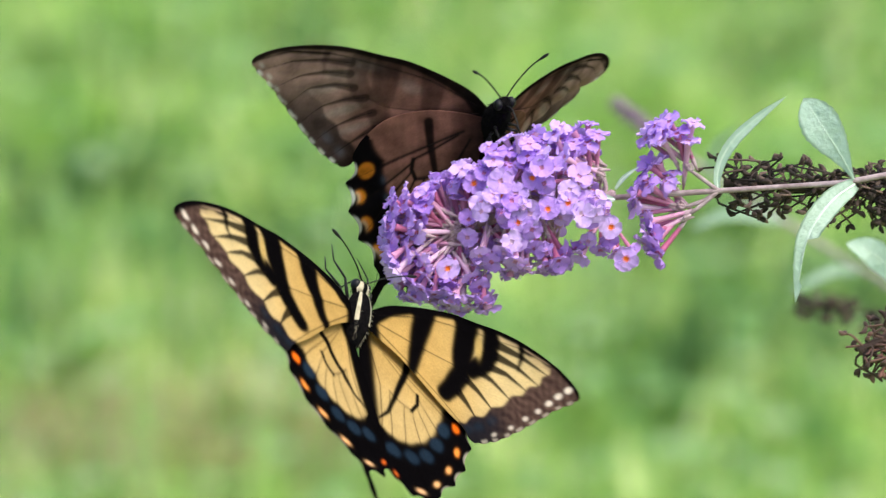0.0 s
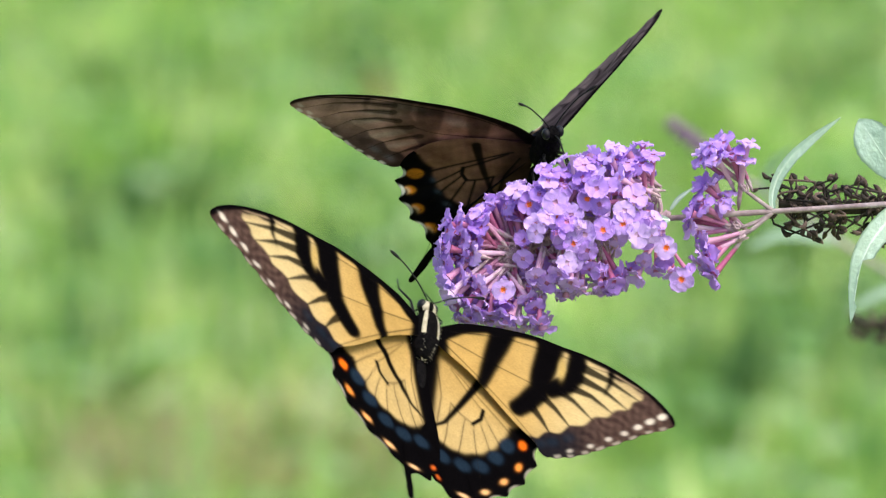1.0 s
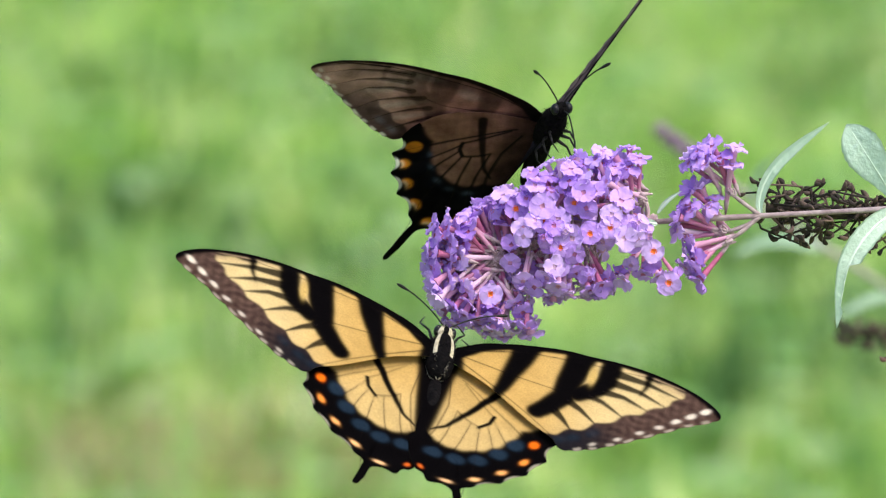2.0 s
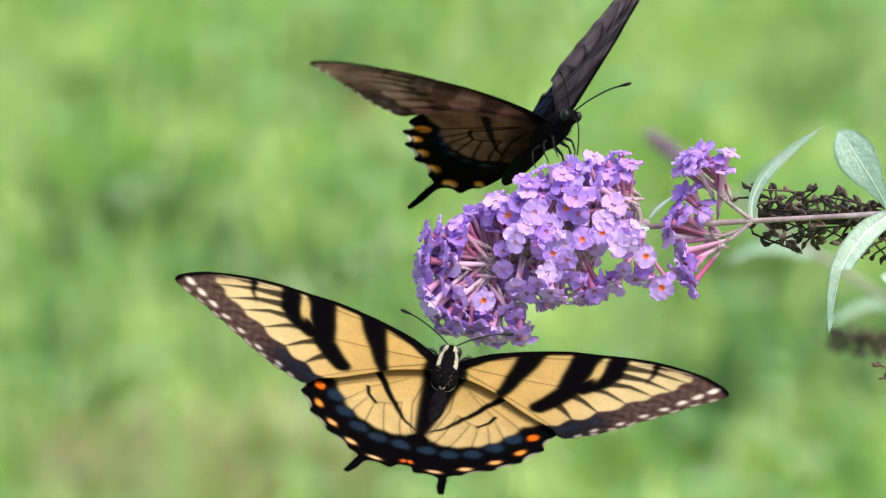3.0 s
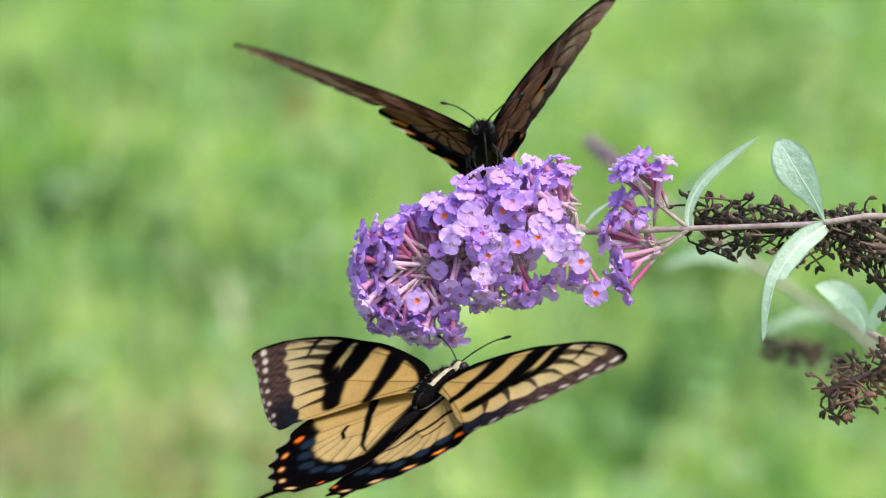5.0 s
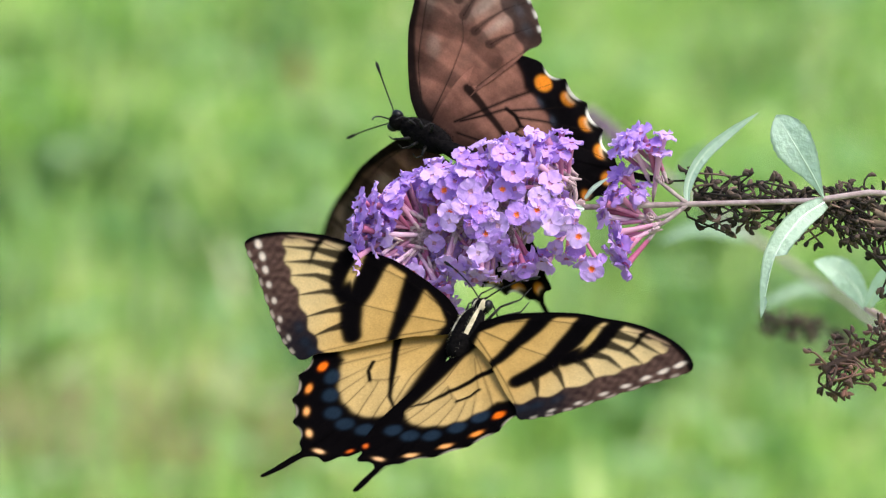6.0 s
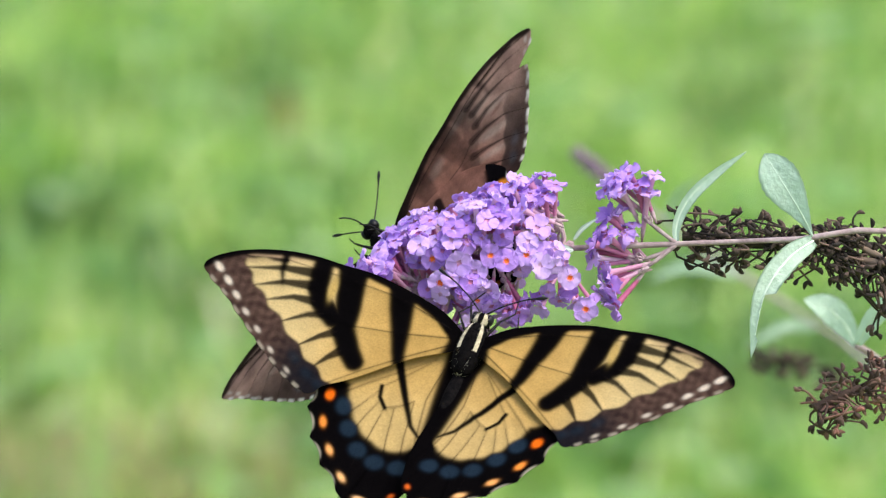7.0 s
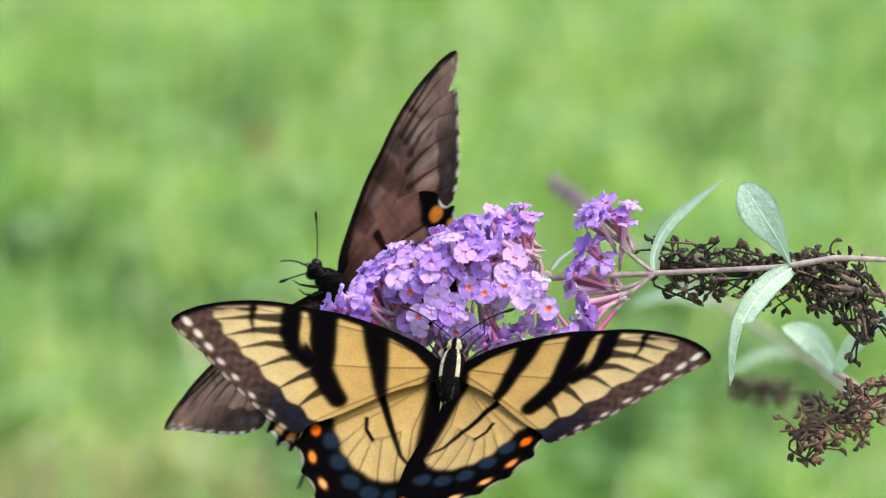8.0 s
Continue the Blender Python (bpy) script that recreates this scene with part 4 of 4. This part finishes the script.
def wing_part(name, form, side, hind, parent, size, label, torn=False):
    """One wing: two scaled faces with a thin rim, cambered and pleated between its veins. It lies in x and y from its hinge."""
    n, m = 520, 62
    under = 2.4 if form == "tiger" else 0.5     # the hindwing lies under the forewing
    curl = 0.0045 if form == "tiger" else -0.0045     # the trailing part of the hindwing bends up or down
    if hind:
        raw = HIND_EDGE + HIND_OUTER + HIND_TAIL + HIND_INNER
        middle, paint = np.array((10.5, -22.0)), hind_pattern
    else:
        raw = FORE_EDGE + (FORE_TORN if torn else FORE_OUTER) + FORE_INNER
        middle, paint = np.array((29.0, -3.5)), fore_pattern
    line = spline(raw + [raw[0]], n + 1)[:-1]
    away_from = line - middle
    outer = away(line[:, 0], line[:, 1], HIND_OUTER if hind else FORE_OUTER)
    wave = np.abs(np.sin(outer[1] * np.pi * (4 if hind else 8)))
    dent = np.exp(-(outer[0] / 0.6) ** 2) * (-wave if hind else wave - 1)
    line = middle + away_from * (1 + dent * ((0.06 if form == "tiger" else 0.085) if hind else 0.02))[:, None]
    rho = np.linspace(0, 1, m) ** 0.85
    pts = middle + rho[:, None, None] * (line - middle)[None]
    pts = np.vstack([middle[None], pts[1:].reshape(-1, 2)])
    x, y = pts[:, 0], pts[:, 1]
    pleat = np.zeros(len(x))
    for v in (HIND_VEINS if hind else FORE_VEINS):
        d, _, _ = away(x, y, v)
        pleat += 0.22 * np.exp(-(d / 1.1) ** 2)
    z = 2.6 * (x / 62) * (1 - x / 62) + 0.9 * np.exp(-((y - 9) / 5) ** 2) * 0.4 + pleat - (under if hind else 0) + (curl * np.clip(-y - 18, 0, None) ** 2 if hind else 0)
    count = len(pts)
    verts = np.zeros((2 * count, 3))
    verts[:count] = np.column_stack([x, y, z + 0.05])
    verts[count:] = np.column_stack([x, y, z - 0.05])
    verts *= 0.001 * size
    verts[:, 0] *= side
    k = np.arange(n)
    k2 = (k + 1) % n
    tri = np.column_stack([np.zeros(n, int), 1 + k, 1 + k2])
    quads = []
    for r in range(m - 2):
        a, b = 1 + r * n, 1 + (r + 1) * n
        quads.append(np.column_stack([a + k, b + k, b + k2, a + k2]))
    quads = np.vstack(quads)
    last = 1 + (m - 2) * n
    rim = np.column_stack([last + k, last + count + k, last + count + k2, last + k2])
    # the rim runs anticlockwise or clockwise: wind the faces so that the upper one looks up
    turn = np.sum((np.roll(line[:, 0], -1) - line[:, 0]) * (np.roll(line[:, 1], -1) + line[:, 1]))
    flip = (turn > 0) != (side < 0)
    up_t, up_q, rm = (tri[:, ::-1], quads[:, ::-1], rim[:, ::-1]) if flip else (tri, quads, rim)
    faces = up_t.tolist() + up_q.tolist() + (up_t[:, ::-1] + count).tolist() + (up_q[:, ::-1] + count).tolist() + rm.tolist()
    me = bpy.data.meshes.new(name)
    me.from_pydata(verts.tolist(), [], faces)
    top, low = paint(x, y, form, False), paint(x, y, form, True)
    rgba = np.ones((2 * count, 4), np.float32)
    rgba[:count, :3], rgba[count:, :3] = top, low
    att = me.color_attributes.new("pattern", "FLOAT_COLOR", "POINT")
    att.data.foreach_set("color", np.clip(rgba, 0, 1).ravel())
    me.polygons.foreach_set("use_smooth", np.ones(len(faces), bool))
    me.materials.append(WING if form == "tiger" else DARK_WING)
    ob = new(name, me)
    ob.parent = parent
    ob["label"] = label
    for v in (HIND_VEINS if hind else FORE_VEINS):
        bm = bmesh.new()
        p = spline(v, 14)
        lift = 2.6 * (p[:, 0] / 62) * (1 - p[:, 0] / 62) + 0.36 * np.exp(-((p[:, 1] - 9) / 5) ** 2) + 0.2 - (under if hind else 0) + (curl * np.clip(-p[:, 1] - 18, 0, None) ** 2 if hind else 0)
        q = np.column_stack([p[:, 0] * side, p[:, 1], lift]) * 0.001 * size
        tube(bm, q, np.linspace(0.00009, 0.00005, 14) * size, 5)
        part("vein", bm, VEIN, ob)
    return ob


def ball(bm, centre, radii, seg=40, ring=16, pick=None, bend=0.0):
    """A rounded body along y; pick(azimuth, u) gives the material of a face."""
    rings = []
    for i in range(ring + 1):
        u = i / ring
        a = math.pi * u
        y = -math.cos(a) * radii[1]
        s = math.sin(a) ** 0.8 + 0.02
        rings.append([bm.verts.new(((centre[0] + radii[0] * s * math.sin(t)) * 0.001, (centre[1] + y) * 0.001, (centre[2] + radii[2] * s * math.cos(t) + bend * (y / radii[1]) ** 2) * 0.001)) for t in (2 * math.pi * k / seg for k in range(seg))])
    for i, (a, b) in enumerate(zip(rings, rings[1:])):
        for k in range(seg):
            az = (k + 0.5) / seg * 360
            az = min(az, 360 - az)
            bm.faces.new((a[k], b[k], b[(k + 1) % seg], a[(k + 1) % seg])).material_index = pick(az, i / ring) if pick else 0
    return rings


def hairs(bm, rng, centre, radii, count, length, pick=None):
    for _ in range(count):
        d = Vector((rng.gauss(0, 1), rng.gauss(0, 1), rng.gauss(0, 1))).normalized()
        p = Vector([(c + r * k) * 0.001 for c, r, k in zip(centre, radii, d)])
        w = (d + Vector((rng.uniform(-.4, .4), -0.5, rng.uniform(-.4, .4)))).normalized()
        az = math.degrees(math.atan2(abs(d.x), d.z))
        s = w.orthogonal().normalized() * 0.00007
        e = p + w * length * 0.001 * rng.uniform(0.5, 1)
        f = bm.faces.new([bm.verts.new(p - s), bm.verts.new(p + s), bm.verts.new(e)])
        f.material_index = pick(az, 0) if pick else 0


def butterfly(form, size, label, group):
    """Body with y forward and z to the back; wings hinge beside the thorax."""
    rng = random.Random(5 if form == "tiger" else 6)
    thing = empty("butterfly")
    tagged(thing, label, "butterfly", group)
    mats = [FUR_DARK, FUR_PALE]
    tiger = form == "tiger"
    coat = (lambda az, u: 1 if 26 < az < 42 and (u > 0.42 or u == 0) or 98 < az < 112 else 0) if tiger else None
    tail_coat = (lambda az, u: 1 if 70 < az < 92 or 112 < az < 130 else 0) if tiger else None
    bm = bmesh.new()
    ball(bm, (0, -0.5, 0), (3.2, 6.8, 3.1), pick=coat)
    hairs(bm, rng, (0, -0.5, 0), (2.7, 6.4, 3.0), 1100, 1.6, coat)
    part("thorax", bm, mats, thing, "black thorax with pale yellow stripes" if tiger else "black furry thorax")
    bm = bmesh.new()
    ball(bm, (0, -13.4, -1.2), (2.0, 9.0, 2.0), ring=22, pick=tail_coat, bend=-0.8)
    part("abdomen", bm, mats, thing, "black abdomen with pale yellow side stripes" if tiger else "black abdomen")
    bm = bmesh.new()
    ball(bm, (0, 7.2, -0.4), (1.9, 1.9, 1.8), pick=(lambda az, u: 1 if 18 < az < 62 else 0) if tiger else None)
    hairs(bm, rng, (0, 7.2, -0.4), (1.8, 1.8, 1.7), 260, 1.0, (lambda az, u: 1 if 25 < az < 60 else 0) if tiger else None)
    head = part("head", bm, mats, thing, "small furry head")
    for s in (-1, 1):
        bm = bmesh.new()
        ball(bm, (1.6 * s, 7.9, -0.4), (0.95, 1.25, 1.25), 14, 10)
        part("eye", bm, EYE, head, "black compound eye")
        bm = bmesh.new()
        q = spline([(0.6 * s, 8.6, 0.6), *([(4.0 * s, 11.2, 1.6), (8.6 * s, 13.8, 2.4), (12.8 * s, 15.6, 2.4)] if tiger else [(2.8 * s, 11.8, 2.0), (6.0 * s, 16.0, 3.2), (9.4 * s, 19.6, 3.4)])], 26)
        rad = [0.00017] * 20 + [0.0002, 0.00028, 0.00036, 0.0004, 0.00034, 0.00014]
        tube(bm, q * 0.001, rad, 6)
        part("antenna", bm, HORN, thing, "thin black clubbed antenna")
    bm = bmesh.new()
    tube(bm, spline([(0, 8.6, -1.4), (0, 10.2, -3.6), (0, 9.6, -7.5), (0, 8.2, -10.5)], 20) * 0.001, 0.00018, 6)
    part("proboscis", bm, HORN, thing, "thin black tongue reaching into the florets")
    for s in (-1, 1):
        for y0, reach, fwd, ahead in ((4.5, 4.5, 8.5, 1.8), (2.5, 6.0, 7.5, 1.0), (0.5, 7.0, 5.5, -0.8)):
            bm = bmesh.new()
            if tiger:
                p = [(1.4 * s, y0, -2.4), (reach * 0.75 * s, y0 + fwd * 0.55, -2.2), (reach * 1.15 * s, y0 + fwd * 1.05, -5.0), (reach * 0.85 * s, y0 + fwd * 1.7, -8.4)]
            else:
                p = [(1.4 * s, y0 - 3, -2.2), (reach * 0.55 * s, y0 - 3 + ahead, -4.0), (reach * 0.6 * s, y0 - 3 + ahead * 1.2, -6.6), (reach * 0.45 * s, y0 - 3 + ahead * 1.2, -9.0)]
            for a, b, r0, r1 in ((0, 1, 0.38, 0.27), (1, 2, 0.26, 0.18), (2, 3, 0.17, 0.1)):
                tube(bm, [Vector(p[a]) * 0.001, (Vector(p[a]) * 0.5 + Vector(p[b]) * 0.5) * 0.001, Vector(p[b]) * 0.001], [r0 * 0.001, (r0 + r1) * 0.0006, r1 * 0.001], 6)
            part("leg", bm, HORN, thing, "thin black jointed leg")
    wings = {}
    words = ("yellow forewing with black tiger stripes and brown edge", "yellow hindwing with black blue-spotted edge and tail") if tiger else ("brown-black forewing with pale marginal spots", "brown-black hindwing with orange spots and tail")
    for s, key in ((1, "r"), (-1, "l")):
        torn = (not tiger) and s < 0
        wings["f" + key] = wing_part("forewing", form, s, False, thing, size, words[0] + (", torn at its edge" if torn else ""), torn)
        wings["h" + key] = wing_part("hindwing", form, s, True, thing, size, words[1])
    return thing, wings


tiger, tiger_wings = butterfly("tiger", 1.0, "yellow swallowtail butterfly with black stripes feeding under the flower", "butterflies on the flower")
dark, dark_wings = butterfly("dark", 0.95, "dark brown swallowtail butterfly with orange spots clinging to the flower", "butterflies on the flower")


# ---- movement ----
def fly(thing, wings, size, depth, rows):
    """Key a butterfly's body and its four wings. depth: millimetres behind the stage, early and late. Each row: seconds, place across and up in millimetres, the body's turn, and for each
    side the beat, sweep and twist of the wings and the spread and droop of the hindwing, in degrees."""
    walk(thing, [(r[0], STAGE @ pose(r[1] * 0.001, np.interp(r[0], (5.2, 6.3), depth) * 0.001, r[2] * 0.001, *r[3:6])) for r in rows])
    for side, key, k in ((1, "r", 6), (-1, "l", 11)):
        hinge = pose(0.0018 * side * size, 0, 0.0012 * size)
        beat = lambda r: hinge @ pose(0, 0, 0, 0, -side * r[k], 0) @ pose(0, 0, 0, 0, 0, side * r[k + 1]) @ pose(0, 0, 0, r[k + 2])
        walk(wings["f" + key], [(r[0], beat(r)) for r in rows])
        walk(wings["h" + key], [(r[0], beat(r) @ pose(0, 0, 0, r[k + 4]) @ pose(0, 0, 0, 0, 0, side * r[k + 3])) for r in rows])


def motions():
    nods = [
        (0, 1.25),
        (0.5, 1.34),
        (1, 1.03),
        (1.5, 0.64),
        (3, -0.35),
        (3.5, 0.00),
        (4, -1.45),
        (4.5, 1.52),
        (5, 0.36),
        (6.3, 3.11),
        (6.5, 2.12),
        (7, -1.28),
        (7.5, -2.10),
        (8, -2.12),
    ]
    walk(panicle, [(t, panicle_pose(a)) for t, a in nods])
    walk(panicle_tip, [(t, panicle_pose(a, 0 if t < 5.1 else 8 if t < 6.6 else 24)) for t, a in nods])
    fly(tiger, tiger_wings, 1.0, (-29, -29), [
        (0, -17.2, -19.4, 75.4, 25.1, 37.9, 4.5, 1.1, -11.4, -2.8, -5.1, 9.3, -10.3, -17.5, -6.0, -2.5),
        (0.2, -20.8, -18.3, 66.7, 26.1, 45.3, 0.1, 0.5, -5.6, -9.7, -9.7, 7.4, -11.1, -12.2, -7.6, -1.7),
        (0.5, -16.4, -21.2, 64.7, 22.2, 39.1, -1.1, -0.6, -6.6, -1.9, -5.2, 8.3, -12.7, -14.6, -6.4, -1.3),
        (0.8, -18.0, -18.8, 67.1, 25.5, 36.1, 5.7, -3.6, -7.0, -0.1, -4.5, 7.9, -11.5, -14.5, -6.5, -1.0),
        (1, -14.2, -18.5, 58.5, 25.8, 26.1, 5.3, -2.5, -1.0, -4.8, -3.3, 6.9, -10.0, -6.1, -7.1, -1.6),
        (1.2, -10.2, -19.9, 60.1, 24.1, 16.0, 6.0, -8.0, -3.4, -5.3, -2.5, 4.3, -5.5, -7.0, -5.6, 0.1),
        (1.5, -7.7, -19.6, 51.3, 18.9, 7.7, 5.6, -7.0, 0.9, -6.3, -3.3, 3.7, -6.8, -0.4, -5.1, -0.6),
        (1.7, -8.3, -21.4, 49.1, 17.9, 8.3, 5.1, -7.5, -3.6, -7.8, -3.5, 4.0, -4.8, -4.9, -4.5, -0.7),
        (2.25, -6.5, -23.6, 43.0, 14.2, 4.1, 7.5, -7.5, -3.3, -8.3, -3.6, 5.2, -4.9, -3.8, -3.1, -1.4),
        (2.8, -4.7, -25.8, 36.9, 10.6, -0.1, 9.8, -7.5, -3.0, -11.3, -3.7, 6.5, -5.1, -2.6, -1.8, -2.1),
        (3, -4.9, -25.2, 35.4, 12.8, -0.7, 10.1, -8.9, 0.4, -9.2, -4.4, 7.0, -6.1, 0.2, -1.7, -2.7),
        (3.2, -5.0, -25.5, 38.3, 10.1, -0.7, 7.7, -7.8, -4.0, -9.9, -3.9, 9.1, -6.4, -5.8, -0.8, -1.4),
        (3.5, -4.3, -25.0, 43.4, 12.5, 1.2, 10.4, -7.2, -3.6, -9.9, -3.7, 8.4, -4.8, -2.8, -3.4, -2.7),
        (3.8, -2.8, -27.2, 35.1, 10.6, -3.8, 10.3, -10.8, -3.6, -10.6, -5.5, 3.0, -3.5, -4.9, -1.6, -4.2),
        (4, 0.1, -29.0, 51.7, 6.3, -13.6, 14.4, -5.9, -22.3, -4.9, -6.5, 4.2, 1.2, -20.2, -10.4, -7.2),
        (4.3, 2.3, -29.6, 41.2, 7.9, -14.3, 11.9, -12.1, -9.4, -8.9, -5.6, 4.5, 3.7, -7.6, -4.8, -4.1),
        (4.5, 8.0, -26.6, 36.9, -12.6, -49.7, 3.4, -5.7, -1.4, -10.0, -1.6, 1.2, -2.8, -0.7, -14.0, -4.5),
        (4.8, 6.0, -30.1, 30.5, -9.2, -45.0, 4.4, -5.5, -1.0, -10.9, -1.4, 2.4, 0.9, -1.1, -15.9, -3.9),
        (5, 7.7, -28.6, 38.8, -0.4, -50.9, 2.8, -0.8, -2.1, -3.5, -2.3, 5.1, -3.1, -1.0, -14.7, -5.8),
        (5.2, 8.2, -30.3, 30.4, 2.5, -47.1, 2.4, -2.8, -5.3, -2.4, -2.5, 6.9, -3.1, -5.6, -13.2, -5.7),
        (5.75, 12.2, -25.2, 45.0, 4.8, -37.1, 3.4, -6.3, -7.3, -5.8, -4.4, 5.8, 0.9, -4.2, -9.3, -5.3),
        (6.3, 16.1, -20.1, 59.6, 7.0, -27.1, 4.4, -9.8, -9.4, -9.1, -6.3, 4.7, 4.9, -2.8, -5.4, -5.0),
        (6.5, 16.2, -21.5, 47.7, 9.3, -17.8, 10.7, -6.5, -5.5, -8.7, -6.1, 6.1, 0.6, 0.8, -6.9, -5.3),
        (7, 17.5, -15.9, 58.6, 13.9, -15.4, 9.5, -4.0, -2.5, -8.6, -4.7, 1.7, -4.8, 4.7, -4.0, -2.6),
        (7.5, 16.0, -18.1, 52.8, 6.8, -9.7, 10.3, -10.6, -7.7, -8.1, -5.9, 8.2, 1.5, -1.3, -3.7, 0.2),
        (8, 18.0, -14.9, 60.4, 1.5, -11.0, 16.4, -9.5, -12.2, -7.1, -5.9, 8.7, -0.4, -1.9, -1.9, -0.2),
    ])
    fly(dark, dark_wings, 0.95, (17, 31), [
        (0, 14.3, 23.9, 30.6, 11.3, -157.2, 18.4, 7.2, 25.8, -4.7, 6.4, 24.7, -38.9, 0.9, -6.0, 0.1),
        (0.2, 15.1, 23.4, 34.0, 8.1, -154.6, 21.6, 5.7, 16.4, -4.1, 7.9, 24.2, -33.5, -10.6, -6.0, 0.1),
        (0.5, 16.2, 23.4, 29.7, 14.1, -159.0, 23.0, 7.5, 22.8, -6.4, 6.4, 23.4, -40.8, 0.1, -6.0, 0.1),
        (0.8, 12.6, 24.6, 30.6, 12.0, -158.8, 17.4, -2.3, 16.2, -3.5, 5.1, 34.9, -31.4, -11.4, -6.0, 0.1),
        (1, 13.1, 22.5, 26.3, 11.5, -161.7, 19.6, 1.9, 1.9, -4.3, 5.1, 40.1, -25.8, -20.0, -6.0, 0.1),
        (1.2, 13.1, 23.6, 27.0, 16.2, -157.4, 26.1, 0.4, 5.2, -5.9, 4.6, 40.6, -37.5, -24.2, -6.0, 0.1),
        (1.5, 16.9, 24.9, 26.7, 5.9, -163.9, 19.5, 11.4, 11.1, -4.4, 6.5, 30.9, -35.9, -12.7, -6.0, 0.1),
        (1.7, 16.4, 27.8, 31.7, 8.0, -160.7, 12.8, 9.1, 4.9, -2.9, 6.2, 39.8, -28.8, -9.0, -6.0, 0.1),
        (2.25, 18.4, 27.7, 29.4, 1.8, -153.5, 16.2, 3.0, -5.9, -5.7, 5.8, 46.0, -15.3, -9.8, 3.1, 1.3),
        (2.8, 20.5, 27.6, 27.2, -4.3, -146.3, 19.6, -3.1, -16.7, -8.5, 5.5, 52.3, -1.9, -10.7, 12.2, 2.5),
        (3, 19.3, 27.8, 26.6, -8.4, -150.2, 10.0, -10.3, -16.3, -8.1, 4.4, 57.9, -2.8, -4.5, 12.6, 1.9),
        (3.2, 18.3, 30.0, 33.9, -8.9, -150.6, 5.2, -15.8, -9.2, -6.6, 2.2, 47.1, -4.8, 5.5, -6.0, 0.0),
        (3.5, 17.7, 25.3, 24.5, 7.9, -142.0, 20.8, -8.2, -22.0, -19.0, 6.5, 47.1, 23.5, 1.2, -16.8, 4.5),
        (3.8, 19.7, 29.7, 28.0, 7.4, -178.1, 16.9, 1.4, -3.8, -4.2, 6.0, 38.7, -23.9, -6.6, -3.5, 1.8),
        (4, 17.6, 24.8, 16.3, 24.2, -142.3, 32.4, -7.6, -9.6, -25.0, 4.2, 33.2, 16.7, -1.8, -22.5, 6.1),
        (4.3, 15.3, 20.7, 7.8, 21.5, -169.8, 22.1, 18.2, -0.7, -8.7, -1.8, 48.2, 7.1, -7.4, -19.6, -4.1),
        (4.5, 17.9, 27.4, 12.8, 8.3, -177.2, 25.5, -12.9, -3.7, -10.1, 1.5, 48.5, -43.0, 10.6, 22.0, -8.1),
        (4.8, 18.4, 27.8, 15.9, -4.4, -183.8, 15.7, -14.1, -6.4, -3.7, 1.9, 59.6, -42.9, 10.4, 24.6, -4.0),
        (5, 17.5, 27.4, 14.3, 6.1, -178.2, 27.1, -8.2, -7.2, -12.3, 3.5, 46.4, -38.6, 6.9, 19.2, -4.7),
        (5.2, 12.0, 26.8, 18.9, 33.1, -182.6, 28.1, 52.1, 11.2, -6.2, 0.0, -1.3, 28.9, -11.6, -30.6, 0.5),
        (5.57, 8.8, 24.3, 50.3, 48.3, -194.5, 29.3, 37.2, 6.3, -5.2, -1.0, 12.4, 23.8, -17.0, -24.3, -2.1),
        (5.93, 5.5, 21.8, 81.7, 63.5, -206.4, 30.5, 22.3, 1.4, -4.3, -2.1, 26.1, 18.6, -22.3, -18.0, -4.6),
        (6.3, 2.3, 19.3, 113.1, 78.7, -218.3, 31.7, 7.4, -3.5, -3.3, -3.1, 39.8, 13.5, -27.7, -11.7, -7.2),
        (6.5, 6.2, 13.0, 95.8, 62.7, -209.8, 10.1, 37.0, 11.6, -6.0, 0.1, 3.1, 14.0, 0.4, -6.6, 3.1),
        (7, -0.5, 5.4, 111.2, 52.1, -206.0, 1.8, 14.6, 15.0, -6.0, 0.0, 13.9, 12.6, 8.3, -6.0, 0.0),
        (7.5, 0.3, 5.1, 95.9, 60.8, -205.8, 9.9, 18.4, 17.6, -6.0, 0.0, 19.0, 0.7, 11.5, -6.0, 0.0),
        (8, -7.8, 4.4, 108.0, 59.2, -210.2, -4.3, 22.3, 16.1, -6.0, 0.0, 10.1, 5.6, 5.6, -3.2, 0.4),
    ])


motions()
